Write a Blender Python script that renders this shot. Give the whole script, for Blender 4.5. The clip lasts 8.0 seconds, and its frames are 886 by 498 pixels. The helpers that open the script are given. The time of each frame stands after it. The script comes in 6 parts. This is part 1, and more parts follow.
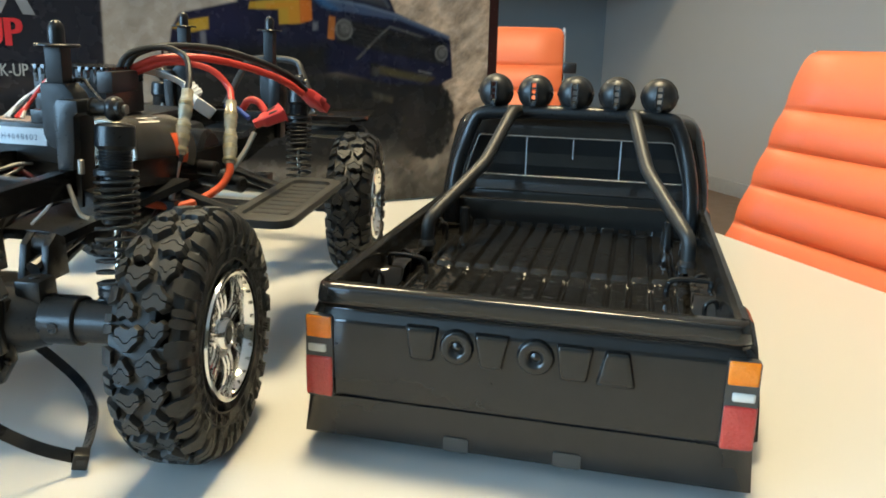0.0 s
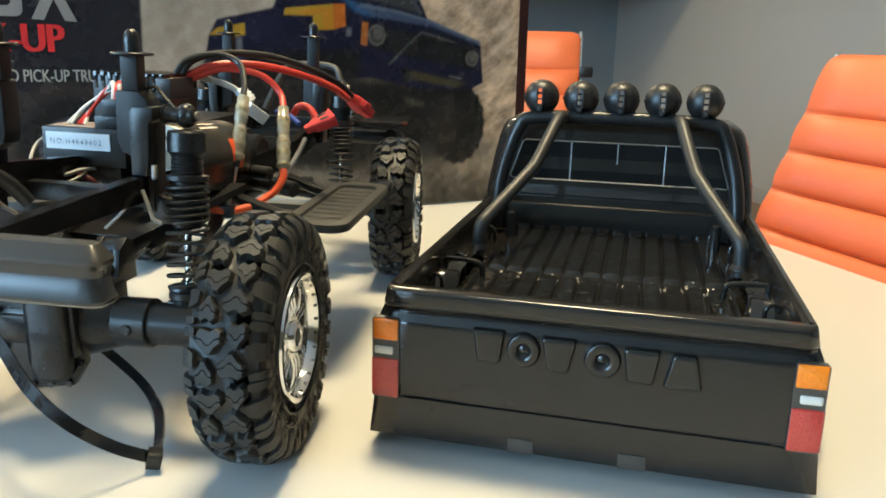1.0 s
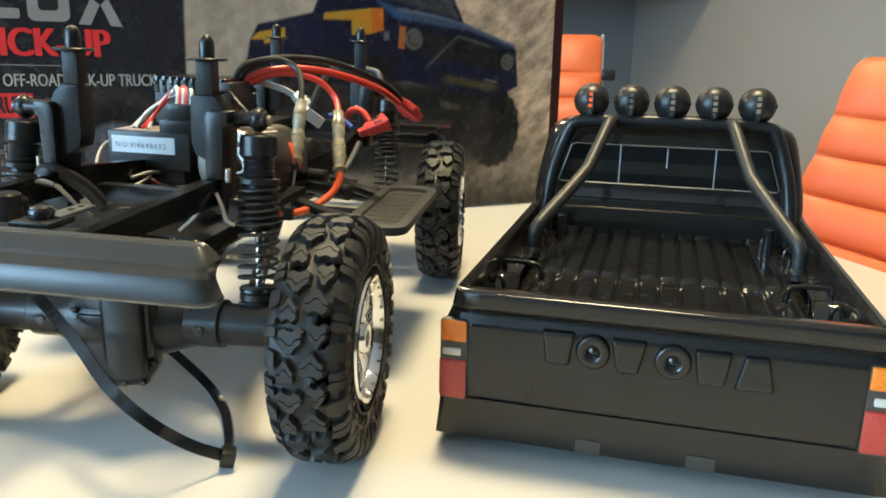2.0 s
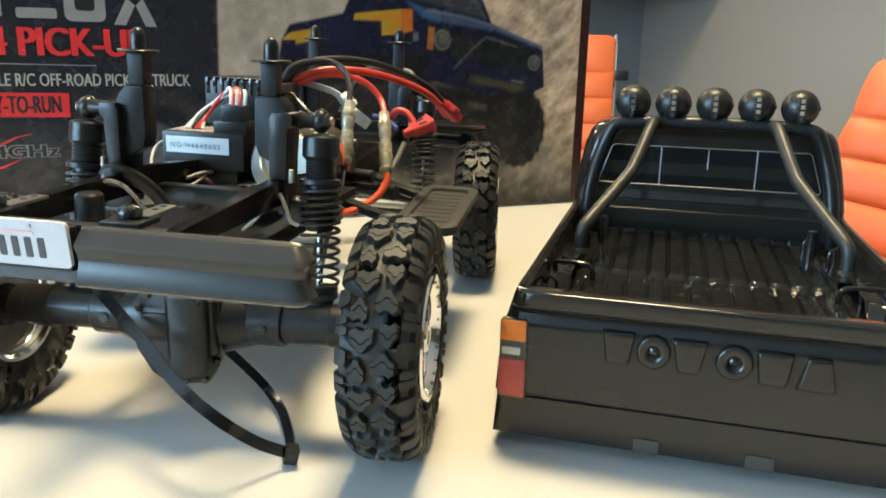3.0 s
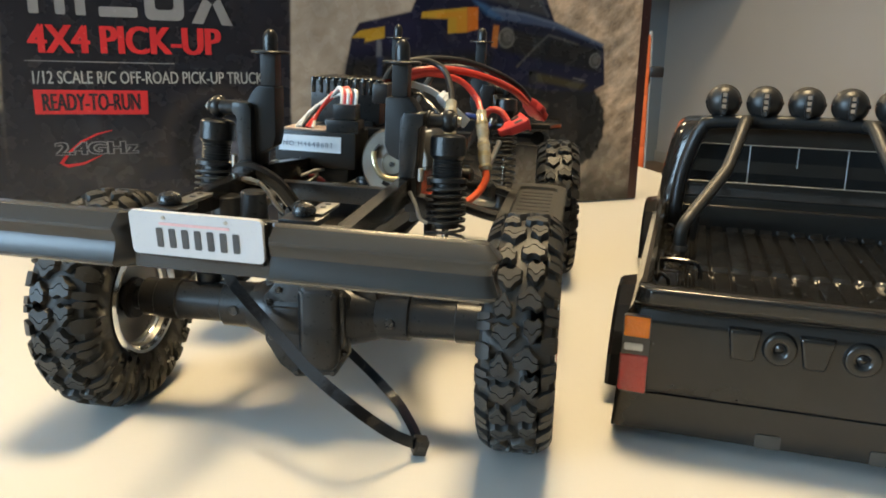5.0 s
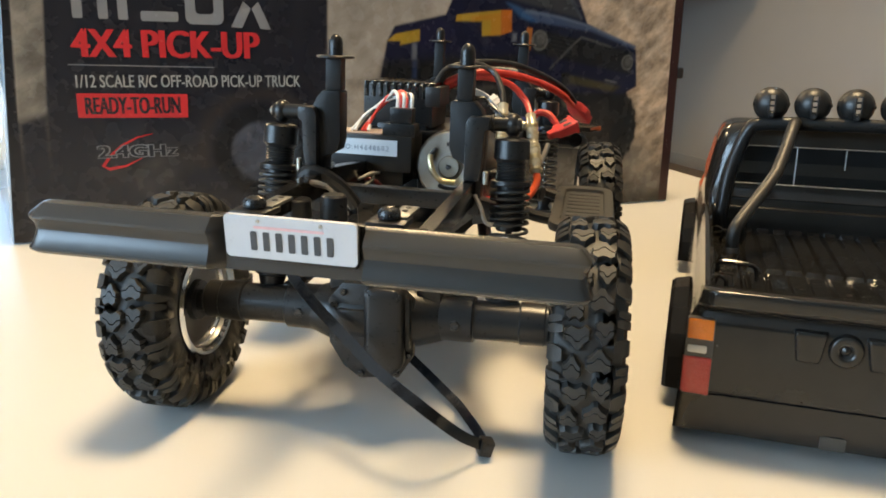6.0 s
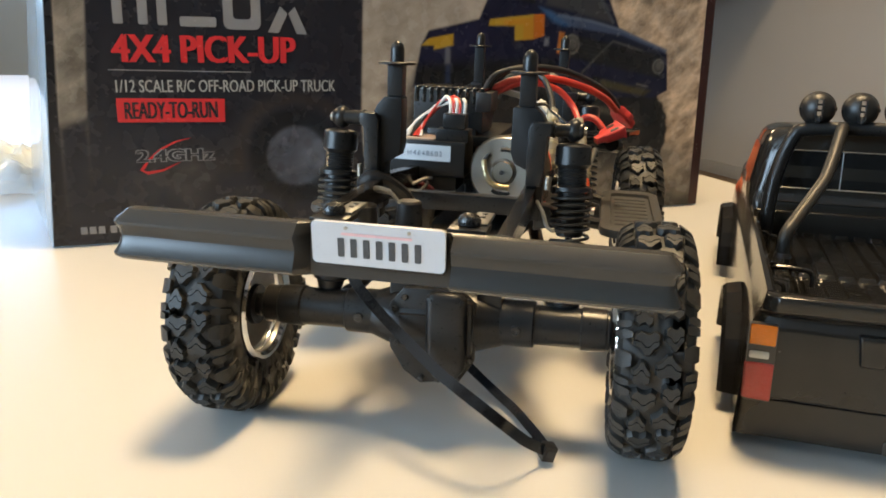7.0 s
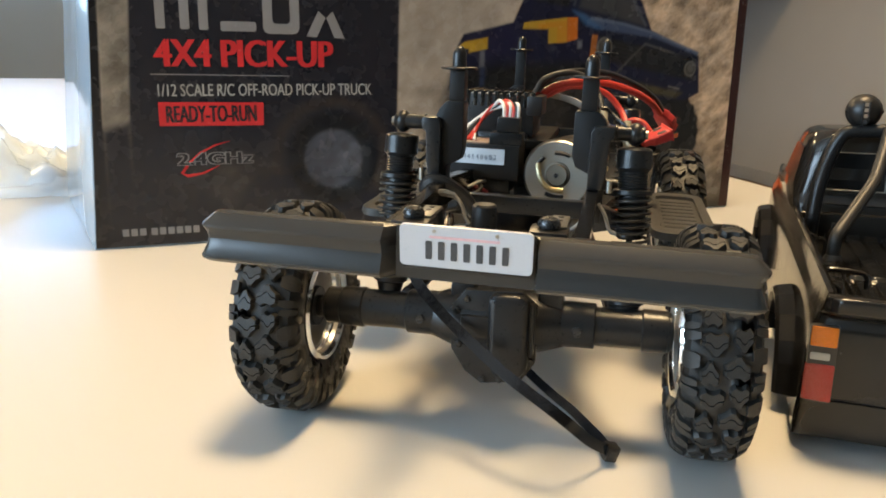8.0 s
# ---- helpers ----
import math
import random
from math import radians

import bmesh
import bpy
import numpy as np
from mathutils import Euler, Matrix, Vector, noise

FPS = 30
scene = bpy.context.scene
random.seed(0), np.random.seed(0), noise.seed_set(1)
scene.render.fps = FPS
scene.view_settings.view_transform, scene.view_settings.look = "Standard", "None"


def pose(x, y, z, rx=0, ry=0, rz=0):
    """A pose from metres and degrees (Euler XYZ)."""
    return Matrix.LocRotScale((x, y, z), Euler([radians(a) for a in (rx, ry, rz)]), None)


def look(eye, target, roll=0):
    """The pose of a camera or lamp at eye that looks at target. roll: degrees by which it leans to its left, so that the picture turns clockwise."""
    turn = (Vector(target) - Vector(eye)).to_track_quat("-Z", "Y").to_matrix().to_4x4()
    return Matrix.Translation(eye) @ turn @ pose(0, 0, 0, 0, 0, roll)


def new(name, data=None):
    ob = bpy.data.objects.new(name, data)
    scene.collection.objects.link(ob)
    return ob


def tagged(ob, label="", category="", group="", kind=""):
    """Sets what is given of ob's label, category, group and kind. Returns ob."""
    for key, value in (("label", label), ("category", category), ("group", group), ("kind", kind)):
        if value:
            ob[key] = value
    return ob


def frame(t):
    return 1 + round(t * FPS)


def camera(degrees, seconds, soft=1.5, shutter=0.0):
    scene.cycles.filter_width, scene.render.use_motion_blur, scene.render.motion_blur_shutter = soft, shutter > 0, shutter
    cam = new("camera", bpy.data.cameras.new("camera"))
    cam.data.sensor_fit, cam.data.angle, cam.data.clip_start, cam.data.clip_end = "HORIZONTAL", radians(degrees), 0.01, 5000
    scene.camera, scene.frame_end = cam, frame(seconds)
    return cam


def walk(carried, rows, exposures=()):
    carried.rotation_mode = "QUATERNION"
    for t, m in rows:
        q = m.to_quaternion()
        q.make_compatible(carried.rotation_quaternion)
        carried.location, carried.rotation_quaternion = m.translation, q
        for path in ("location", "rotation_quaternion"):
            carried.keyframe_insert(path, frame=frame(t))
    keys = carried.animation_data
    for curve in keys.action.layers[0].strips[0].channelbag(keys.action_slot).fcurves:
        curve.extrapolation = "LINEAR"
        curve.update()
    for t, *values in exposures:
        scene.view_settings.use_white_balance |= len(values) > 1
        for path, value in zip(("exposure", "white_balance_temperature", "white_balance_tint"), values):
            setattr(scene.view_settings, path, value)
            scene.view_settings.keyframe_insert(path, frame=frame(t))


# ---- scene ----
cam = camera(59.3, 8.0, soft=1.8)
PATH = [
    (0, (0.031, -0.014, 0.141), (-0.425, 1.865, -0.37), 1.3),
    (0.5, (0.022, -0.018, 0.142), (-0.444, 1.859, -0.367), 1.3),
    (1, (0.013, -0.023, 0.142), (-0.465, 1.853, -0.361), 1.2),
    (1.5, (0.004, -0.027, 0.142), (-0.497, 1.844, -0.355), 1.0),
    (3, (-0.023, -0.039, 0.143), (-0.547, 1.825, -0.355), 1.2),
    (3.5, (-0.033, -0.043, 0.143), (-0.565, 1.818, -0.357), 1.1),
    (4, (-0.041, -0.047, 0.144), (-0.586, 1.81, -0.36), 1.1),
    (4.5, (-0.05, -0.051, 0.144), (-0.607, 1.801, -0.364), 1.2),
    (6, (-0.077, -0.064, 0.145), (-0.67, 1.778, -0.362), 1.0),
    (6.5, (-0.087, -0.066, 0.145), (-0.699, 1.77, -0.36), 0.9),
    (7, (-0.095, -0.071, 0.146), (-0.712, 1.765, -0.355), 0.9),
    (7.5, (-0.103, -0.077, 0.146), (-0.734, 1.755, -0.35), 0.8),
    (8, (-0.112, -0.081, 0.147), (-0.756, 1.746, -0.35), 0.7),
]
walk(cam, [(t, look(eye, target, roll)) for t, eye, target, roll in PATH],
     [(0.0, 0.22, 6120, 0), (1.5, 0.25, 6250, 0), (3.5, 0.32, 6530, 1), (4.5, 0.14, 6830, 4), (6.5, 0.01, 7200, 10), (8.0, -0.08, 7400, 11)])

# ---- world, lamps ----
world = bpy.data.worlds.new("world")
scene.world = world
world.use_nodes = True
wn = world.node_tree.nodes
sky = wn.new("ShaderNodeTexSky")
sky.sky_type, sky.sun_disc = "NISHITA", False
sky.sun_elevation, sky.sun_rotation = radians(30), radians(-60)
wn["Background"].inputs[1].default_value = 0.12
world.node_tree.links.new(sky.outputs[0], wn["Background"].inputs[0])

ROOM = Matrix.Rotation(radians(32.9), 4, "Z")   # the room's x runs across the table, its y along it


def area_lamp(name, m, sx, sy, watts, colour):
    light = bpy.data.lights.new(name, "AREA")
    light.shape, light.size, light.size_y, light.energy, light.color = "RECTANGLE", sx, sy, watts, colour
    ob = new(name, light)
    ob.matrix_world = m
    return tagged(ob, "light of the lamp or window", "light", kind="structure")


WARM, DAY = (1.0, 0.765, 0.46), (0.47, 0.71, 1.0)
CEILING = 1.75
LAMPS = ((0.215, 0.516, 0.20, 43), (0.75, 3.6, 0.30, 40), (-1.6, 2.6, 0.30, 38))   # x, y, half width, watts
for lx, ly, lw, lp in LAMPS:
    area_lamp("ceiling_panel_light", ROOM @ pose(lx, ly, CEILING - 0.035), lw * 1.95, lw * 1.95, lp, WARM)
# first: added light from ahead, for bluish sheen on top faces
area_lamp("window_light", ROOM @ pose(-2.6, 5.52, 1.13, 90, 0, 180) @ pose(0, 0, 0, 180, 0, 0), 2.9, 0.96, 85, DAY)
area_lamp("window_light", ROOM @ pose(-3.72, -0.8, 0.95, 90, 0, -90), 3.0, 1.3, 188, DAY)


# ---- materials ----
def mat(name, col, rough=0.5, metal=0.0, var=0.12, scale=120.0, bump=0.0, bscale=1800.0, coat=0.0, rvar=0.08,
        trans=0.0, spec=0.5, alpha=1.0):
    m = bpy.data.materials.new(name)
    m.use_nodes = True
    nt = m.node_tree
    b = nt.nodes["Principled BSDF"]
    L = nt.links.new
    tc = nt.nodes.new("ShaderNodeTexCoord")
    n1 = nt.nodes.new("ShaderNodeTexNoise")
    n1.inputs["Scale"].default_value, n1.inputs["Detail"].default_value = scale, 6
    L(tc.outputs["Object"], n1.inputs["Vector"])
    mix = nt.nodes.new("ShaderNodeMix")
    mix.data_type = "RGBA"
    mix.inputs[6].default_value = (*[c * (1 - var) for c in col], 1)
    mix.inputs[7].default_value = (*[min(1, c * (1 + var)) for c in col], 1)
    L(n1.outputs["Fac"], mix.inputs[0])
    L(mix.outputs[2], b.inputs["Base Color"])
    n2 = nt.nodes.new("ShaderNodeTexNoise")
    n2.inputs["Scale"].default_value, n2.inputs["Detail"].default_value = scale * 5.3, 4
    L(tc.outputs["Object"], n2.inputs["Vector"])
    mr = nt.nodes.new("ShaderNodeMapRange")
    mr.inputs["To Min"].default_value, mr.inputs["To Max"].default_value = max(0.01, rough - rvar), min(1, rough + rvar)
    L(n2.outputs["Fac"], mr.inputs["Value"])
    L(mr.outputs[0], b.inputs["Roughness"])
    if bump:
        n3 = nt.nodes.new("ShaderNodeTexNoise")
        n3.inputs["Scale"].default_value, n3.inputs["Detail"].default_value = bscale, 3
        L(tc.outputs["Object"], n3.inputs["Vector"])
        bp = nt.nodes.new("ShaderNodeBump")
        bp.inputs["Strength"].default_value, bp.inputs["Distance"].default_value = bump, 0.6 / bscale
        L(n3.outputs["Fac"], bp.inputs["Height"])
        L(bp.outputs[0], b.inputs["Normal"])
    b.inputs["Metallic"].default_value = metal
    b.inputs["Coat Weight"].default_value = coat
    b.inputs["Coat Roughness"].default_value = 0.05
    b.inputs["Transmission Weight"].default_value = trans
    b.inputs["Specular IOR Level"].default_value = spec
    b.inputs["Alpha"].default_value = alpha
    return m


M_TABLE = mat("white_laminate", (0.570, 0.558, 0.528), 0.30, var=0.012, scale=2.2, rvar=0.012, spec=0.36)
M_EDGE = mat("grey_edge", (0.35, 0.34, 0.32), 0.4, scale=40)
M_GLOSS = mat("gloss_black_paint", (0.0160, 0.0150, 0.0138), 0.10, var=0.2, scale=60, rvar=0.03, bump=0.02, bscale=90, spec=0.48)
M_LINER = mat("gloss_black_liner", (0.0110, 0.0106, 0.0100), 0.06, var=0.2, scale=60, rvar=0.03, bump=0.16, bscale=60)
M_PLASTIC = mat("black_plastic", (0.0135, 0.0134, 0.0136), 0.30, var=0.25, scale=150, bump=0.08, bscale=3500, spec=0.37)
M_SATIN = mat("satin_black_tube", (0.023, 0.022, 0.020), 0.47, var=0.2, scale=200, rvar=0.06)
M_LAMP = mat("matt_black_lamp", (0.012, 0.0118, 0.0115), 0.40, var=0.2, scale=200, rvar=0.06)
M_POST = mat("matt_black_post", (0.0115, 0.0115, 0.0118), 0.42, var=0.2, scale=150, bump=0.06, bscale=3500, spec=0.26)
M_BUMPER = mat("charcoal_bumper", (0.033, 0.0318, 0.0297), 0.27, var=0.06, scale=12, rvar=0.008, bump=0.0)
M_TIE = mat("shiny_nylon_strap", (0.010, 0.010, 0.011), 0.12, var=0.1, scale=300, rvar=0.03, bump=0.12, bscale=500, spec=0.40)
M_RAIL = mat("black_painted_rail", (0.0085, 0.0085, 0.0092), 0.17, var=0.1, scale=40, rvar=0.03, spec=0.18)
M_RUBBER = mat("tyre_rubber", (0.0265, 0.026, 0.0245), 0.50, var=0.25, scale=220, bump=0.20, bscale=3000, rvar=0.1, spec=0.40)
M_STRAP = mat("dark_beige_strap", (0.16, 0.145, 0.115), 0.4, var=0.2, scale=200)
M_BRASS = mat("brass", (0.50, 0.42, 0.25), 0.3, 0.9, var=0.15, scale=300)
M_BEARING = mat("dull_bronze", (0.20, 0.17, 0.13), 0.35, 0.8, var=0.15, scale=200)
M_RIMBACK = mat("dull_chrome", (0.40, 0.39, 0.375), 0.34, 0.8, var=0.08, scale=90, rvar=0.05)
M_STEP = mat("dusty_black_plastic", (0.040, 0.039, 0.036), 0.48, var=0.2, scale=160, bump=0.06, bscale=3500)
M_ESC = mat("dark_brown_label", (0.017, 0.0145, 0.014), 0.4, var=0.2, scale=160)
M_CHROME = mat("chrome", (0.84, 0.83, 0.80), 0.13, 1.0, var=0.06, scale=150, rvar=0.05)
M_STEEL = mat("steel", (0.42, 0.395, 0.345), 0.36, 1.0, var=0.06, scale=60, rvar=0.04)
M_STRIP = mat("dull_grey_metal", (0.17, 0.17, 0.165), 0.34, 0.6, var=0.15, scale=300)
M_CAN = mat("dark_motor_can", (0.062, 0.056, 0.046), 0.32, 0.6, var=0.2, scale=200)
M_SCREW = mat("black_screw", (0.05, 0.05, 0.05), 0.28, 0.7, var=0.2, scale=300)
M_RED = mat("red_wire", (0.58, 0.045, 0.03), 0.38, var=0.15, scale=250)
M_ORANGEW = mat("orange_red_sleeve", (0.74, 0.10, 0.025), 0.38, var=0.15, scale=250)
M_PLUG = mat("red_plug", (0.62, 0.05, 0.045), 0.35, var=0.15, scale=250)
M_DARKRED = mat("dark_red_wire", (0.14, 0.015, 0.015), 0.4, var=0.15, scale=250)
M_BLACKW = mat("black_wire", (0.012, 0.012, 0.012), 0.4, var=0.2, scale=250)
M_WHITEW = mat("white_wire", (0.70, 0.66, 0.60), 0.45, var=0.1, scale=250)
M_GREYW = mat("grey_wire", (0.30, 0.29, 0.27), 0.45, var=0.1, scale=250)
M_BLUEW = mat("blue_wire", (0.05, 0.10, 0.45), 0.45, var=0.1, scale=250)
M_SLEEVE = mat("clear_sleeve", (0.40, 0.36, 0.26), 0.22, 0.1, var=0.45, scale=420, coat=0.6)
M_STICKER = mat("white_sticker", (0.74, 0.76, 0.78), 0.45, var=0.04, scale=300)
M_BLUEINK = mat("blue_ink", (0.008, 0.036, 0.085), 0.5, var=0.1, scale=300)
M_INK = mat("black_ink", (0.02, 0.02, 0.022), 0.5, var=0.1, scale=300)
M_GREYINK = mat("faded_black_ink", (0.055, 0.057, 0.060), 0.5, var=0.3, scale=900)
M_TOPLABEL = mat("top_label", (0.33, 0.25, 0.21), 0.5, var=0.5, scale=400)
M_PINKINK = mat("pale_red_ink", (0.72, 0.44, 0.44), 0.5, var=0.15, scale=900)
M_PLATE = mat("plate_white", (0.54, 0.55, 0.57), 0.30, var=0.03, scale=200)
M_AMBER = mat("amber_lens", (0.85, 0.22, 0.012), 0.25, var=0.12, scale=700, coat=0.4, bump=0.55, bscale=1100)
M_REDLENS = mat("red_lens", (0.48, 0.045, 0.035), 0.28, var=0.12, scale=700, coat=0.4, bump=0.55, bscale=1100)
M_WHITELENS = mat("white_lens", (0.60, 0.58, 0.52), 0.25, var=0.06, scale=700, coat=0.4)
M_BEZEL = mat("grey_bezel", (0.05, 0.046, 0.04), 0.35, var=0.1, scale=300)
M_GLASS = mat("dark_window", (0.0105, 0.0105, 0.0105), 0.12, var=0.1, scale=80, rvar=0.03, spec=0.18)
M_TRIM = mat("silver_trim", (0.27, 0.265, 0.25), 0.34, 0.6, var=0.15, scale=600)
M_ORANGE = mat("orange_leather", (0.70, 0.148, 0.046), 0.46, var=0.07, scale=18, bump=0.12, bscale=420, rvar=0.06)
M_WALL = mat("grey_wall_paint", (0.42, 0.40, 0.365), 0.75, var=0.04, scale=1.5, bump=0.1, bscale=120)
# tone chosen for what the glossy black parts mirror
M_WALLDARK = mat("dark_brown_wall", (0.082, 0.060, 0.031), 0.75, var=0.05, scale=1.5, bump=0.1, bscale=120)
# wall grey with bluish daylight and shadow put into the colour
M_WALLSHADE = mat("blue_grey_wall_shade", (0.255, 0.290, 0.305), 0.75, var=0.04, scale=1.5, bump=0.1, bscale=120)
M_CEIL = mat("white_ceiling", (0.74, 0.73, 0.70), 0.8, var=0.03, scale=2, bump=0.1, bscale=90)
M_FLOOR = mat("brown_floor", (0.20, 0.13, 0.08), 0.45, var=0.25, scale=3, bump=0.05, bscale=60)
M_FRAME = mat("window_frame_paint", (0.55, 0.55, 0.55), 0.4, var=0.03, scale=10)
M_BAG = mat("clear_polythene", (0.78, 0.88, 0.96), 0.20, var=0.03, scale=40, alpha=0.52)


def glow(name, col, strength):
    m = bpy.data.materials.new(name)
    m.use_nodes = True
    b = m.node_tree.nodes["Principled BSDF"]
    b.inputs["Base Color"].default_value = (*col, 1)
    b.inputs["Emission Color"].default_value = (*col, 1)
    b.inputs["Emission Strength"].default_value = strength
    return m


M_PANEL = glow("lit_diffuser", (1.0, 0.82, 0.58), 2.2)
M_OUTSIDE = glow("daylight_beyond_window", (0.50, 0.72, 1.0), 1.6)


# ---- mesh helpers ----
def part(name, bm, material, parent=None, label="", angle=35):
    me = bpy.data.meshes.new(name)
    bmesh.ops.recalc_face_normals(bm, faces=bm.faces)
    bm.to_mesh(me)
    bm.free()
    me.materials.append(material)
    me.shade_smooth()
    me.set_sharp_from_angle(angle=radians(angle))
    ob = new(name, me)
    ob.parent = parent
    return tagged(ob, label) if label else ob


def thing(name, m, label, category, group="", kind=""):
    ob = new(name)
    ob.empty_display_size = 0.02
    ob.matrix_world = m
    return tagged(ob, label, category, group, kind)


def box(x0, x1, y0, y1, z0, z1, bevel=0.0, bm=None, m=None, seg=2):
    out = bm or bmesh.new()
    vs = bmesh.ops.create_cube(out, size=1)["verts"]
    mid, size = Vector(((x0 + x1) / 2, (y0 + y1) / 2, (z0 + z1) / 2)), (x1 - x0, y1 - y0, z1 - z0)
    for v in vs:
        v.co = Vector((v.co.x * size[0], v.co.y * size[1], v.co.z * size[2])) + mid
    if bevel:
        es = list({e for v in vs for e in v.link_edges})
        r = bmesh.ops.bevel(out, geom=es, offset=bevel, segments=seg, affect="EDGES", profile=0.6)
        vs = list({v for f in r["faces"] for v in f.verts} | {v for v in vs if v.is_valid})
    if m:
        bmesh.ops.transform(out, matrix=m, verts=vs)
    return out


def loft(rows, closed=True, caps=True, bm=None):
    """Quads between rows of points; closed: each row is a ring."""
    out = bm or bmesh.new()
    vv = [[out.verts.new(p) for p in row] for row in rows]
    n = len(rows[0])
    for a, b in zip(vv, vv[1:]):
        for i in range(n if closed else n - 1):
            j = (i + 1) % n
            out.faces.new((a[i], a[j], b[j], b[i]))
    if caps and closed:
        out.faces.new(vv[0][::-1])
        out.faces.new(vv[-1])
    return out


def prism(pts, axis, a, b, bm=None, bevel=0.0):
    """A polygon pushed along an axis from a to b. The polygon's two coordinates are the other two axes in order."""
    def at(p, s):
        if axis == "x":
            return (s, p[0], p[1])
        if axis == "y":
            return (p[0], s, p[1])
        return (p[0], p[1], s)
    out = bm or bmesh.new()
    r = [[out.verts.new(at(p, s)) for p in pts] for s in (a, b)]
    n = len(pts)
    fs = [out.faces.new((r[0][i], r[0][(i + 1) % n], r[1][(i + 1) % n], r[1][i])) for i in range(n)]
    fs += [out.faces.new(r[0][::-1]), out.faces.new(r[1])]
    if bevel:
        bmesh.ops.recalc_face_normals(out, faces=fs)
        bmesh.ops.bevel(out, geom=list({e for f in fs for e in f.edges}), offset=bevel, segments=2, affect="EDGES", profile=0.6)
    return out


def frame_of(d):
    d = Vector(d).normalized()
    u = d.orthogonal().normalized()
    return d, u, d.cross(u)


def smooth_path(pts, per=6):
    if len(pts) < 3:
        return [Vector(p) for p in pts]
    P = [Vector(p) for p in pts]
    P = [2 * P[0] - P[1]] + P + [2 * P[-1] - P[-2]]
    out = []
    for i in range(1, len(P) - 2):
        for k in range(per):
            t = k / per
            a, b, c, d = P[i - 1:i + 3]
            out.append(0.5 * ((2 * b) + (c - a) * t + (2 * a - 5 * b + 4 * c - d) * t * t + (3 * b - a - 3 * c + d) * t ** 3))
    return out + [P[-2]]


def tube(pts, r, n=10, smooth=True, bm=None, per=6):
    path = smooth_path(pts, per) if smooth else [Vector(p) for p in pts]
    rows = []
    up = None
    for i, p in enumerate(path):
        d = (path[min(i + 1, len(path) - 1)] - path[max(i - 1, 0)]).normalized()
        u = (up - d * up.dot(d)).normalized() if up else d.orthogonal().normalized()
        up = u
        w = d.cross(u)
        rr = r(i / (len(path) - 1)) if callable(r) else r
        rows.append([p + (u * math.cos(a) + w * math.sin(a)) * rr for a in [2 * math.pi * k / n for k in range(n)]])
    return loft(rows, bm=bm)


def cyl(p0, p1, r0, r1=None, n=20, bevel=0.0, bm=None):
    p0, p1 = Vector(p0), Vector(p1)
    d, u, w = frame_of(p1 - p0)
    r1 = r0 if r1 is None else r1
    L = (p1 - p0).length
    stations = [(0, r0), (L, r1)] if not bevel else [(0, r0 - bevel), (bevel, r0), (L - bevel, r1), (L, r1 - bevel)]
    rows = [[p0 + d * s + (u * math.cos(a) + w * math.sin(a)) * r for a in [2 * math.pi * k / n for k in range(n)]] for s, r in stations]
    return loft(rows, bm=bm)


def lathe(profile, origin, axis, n=40, bm=None, ring=False):
    """profile: (along, radius) pairs turned about the axis; ring: the profile closes on itself."""
    o = Vector(origin)
    d, u, w = frame_of(axis)
    rows = [[o + d * s + (u * math.cos(a) + w * math.sin(a)) * r for a in [2 * math.pi * k / n for k in range(n)]] for s, r in profile]
    if ring:
        rows.append(rows[0])
        out = loft(rows, caps=False, bm=bm)
        bmesh.ops.remove_doubles(out, verts=out.verts, dist=1e-6)
        return out
    return loft(rows, bm=bm)


def ribbon(pts, wide, thick, side, bm=None, per=8):
    """A flat strap along a path; side: the way its width points."""
    path = smooth_path(pts, per)
    rows = []
    for i, p in enumerate(path):
        d = (path[min(i + 1, len(path) - 1)] - path[max(i - 1, 0)]).normalized()
        s = Vector(side)
        s = (s - d * s.dot(d)).normalized() * wide / 2
        t = d.cross(s).normalized() * thick / 2
        rows.append([p + s + t, p - s + t, p - s - t, p + s - t])
    return loft(rows, bm=bm)


def ball(c, r, bm=None, n=20, squash=(1, 1, 1)):
    out = bm or bmesh.new()
    vs = bmesh.ops.create_uvsphere(out, u_segments=n, v_segments=n // 2, radius=1)["verts"]
    for v in vs:
        v.co = Vector(c) + Vector([v.co[i] * r * squash[i] for i in range(3)])
    return out


def pierced(bm, cutter):
    """bm with the cutter's volume taken away."""
    obs = []
    for b in (bm, cutter):
        bmesh.ops.recalc_face_normals(b, faces=b.faces)
        me = bpy.data.meshes.new("raw")
        b.to_mesh(me)
        b.free()
        obs.append(new("raw", me))
    mod = obs[0].modifiers.new("cut", "BOOLEAN")
    mod.object, mod.operation, mod.solver = obs[1], "DIFFERENCE", "EXACT"
    bpy.context.view_layer.update()
    done = bpy.data.meshes.new_from_object(obs[0].evaluated_get(bpy.context.evaluated_depsgraph_get()))
    out = bmesh.new()
    out.from_mesh(done)
    for ob in obs:
        bpy.data.objects.remove(ob)
    return out


def rounded(x0, x1, y0, y1, r, n=5):
    """Outline of a rounded rectangle."""
    out = []
    for cx, cy, a0 in ((x1 - r, y1 - r, 0), (x0 + r, y1 - r, 90), (x0 + r, y0 + r, 180), (x1 - r, y0 + r, 270)):
        for k in range(n + 1):
            a = radians(a0 + 90 * k / n)
            out.append((cx + r * math.cos(a), cy + r * math.sin(a)))
    return out


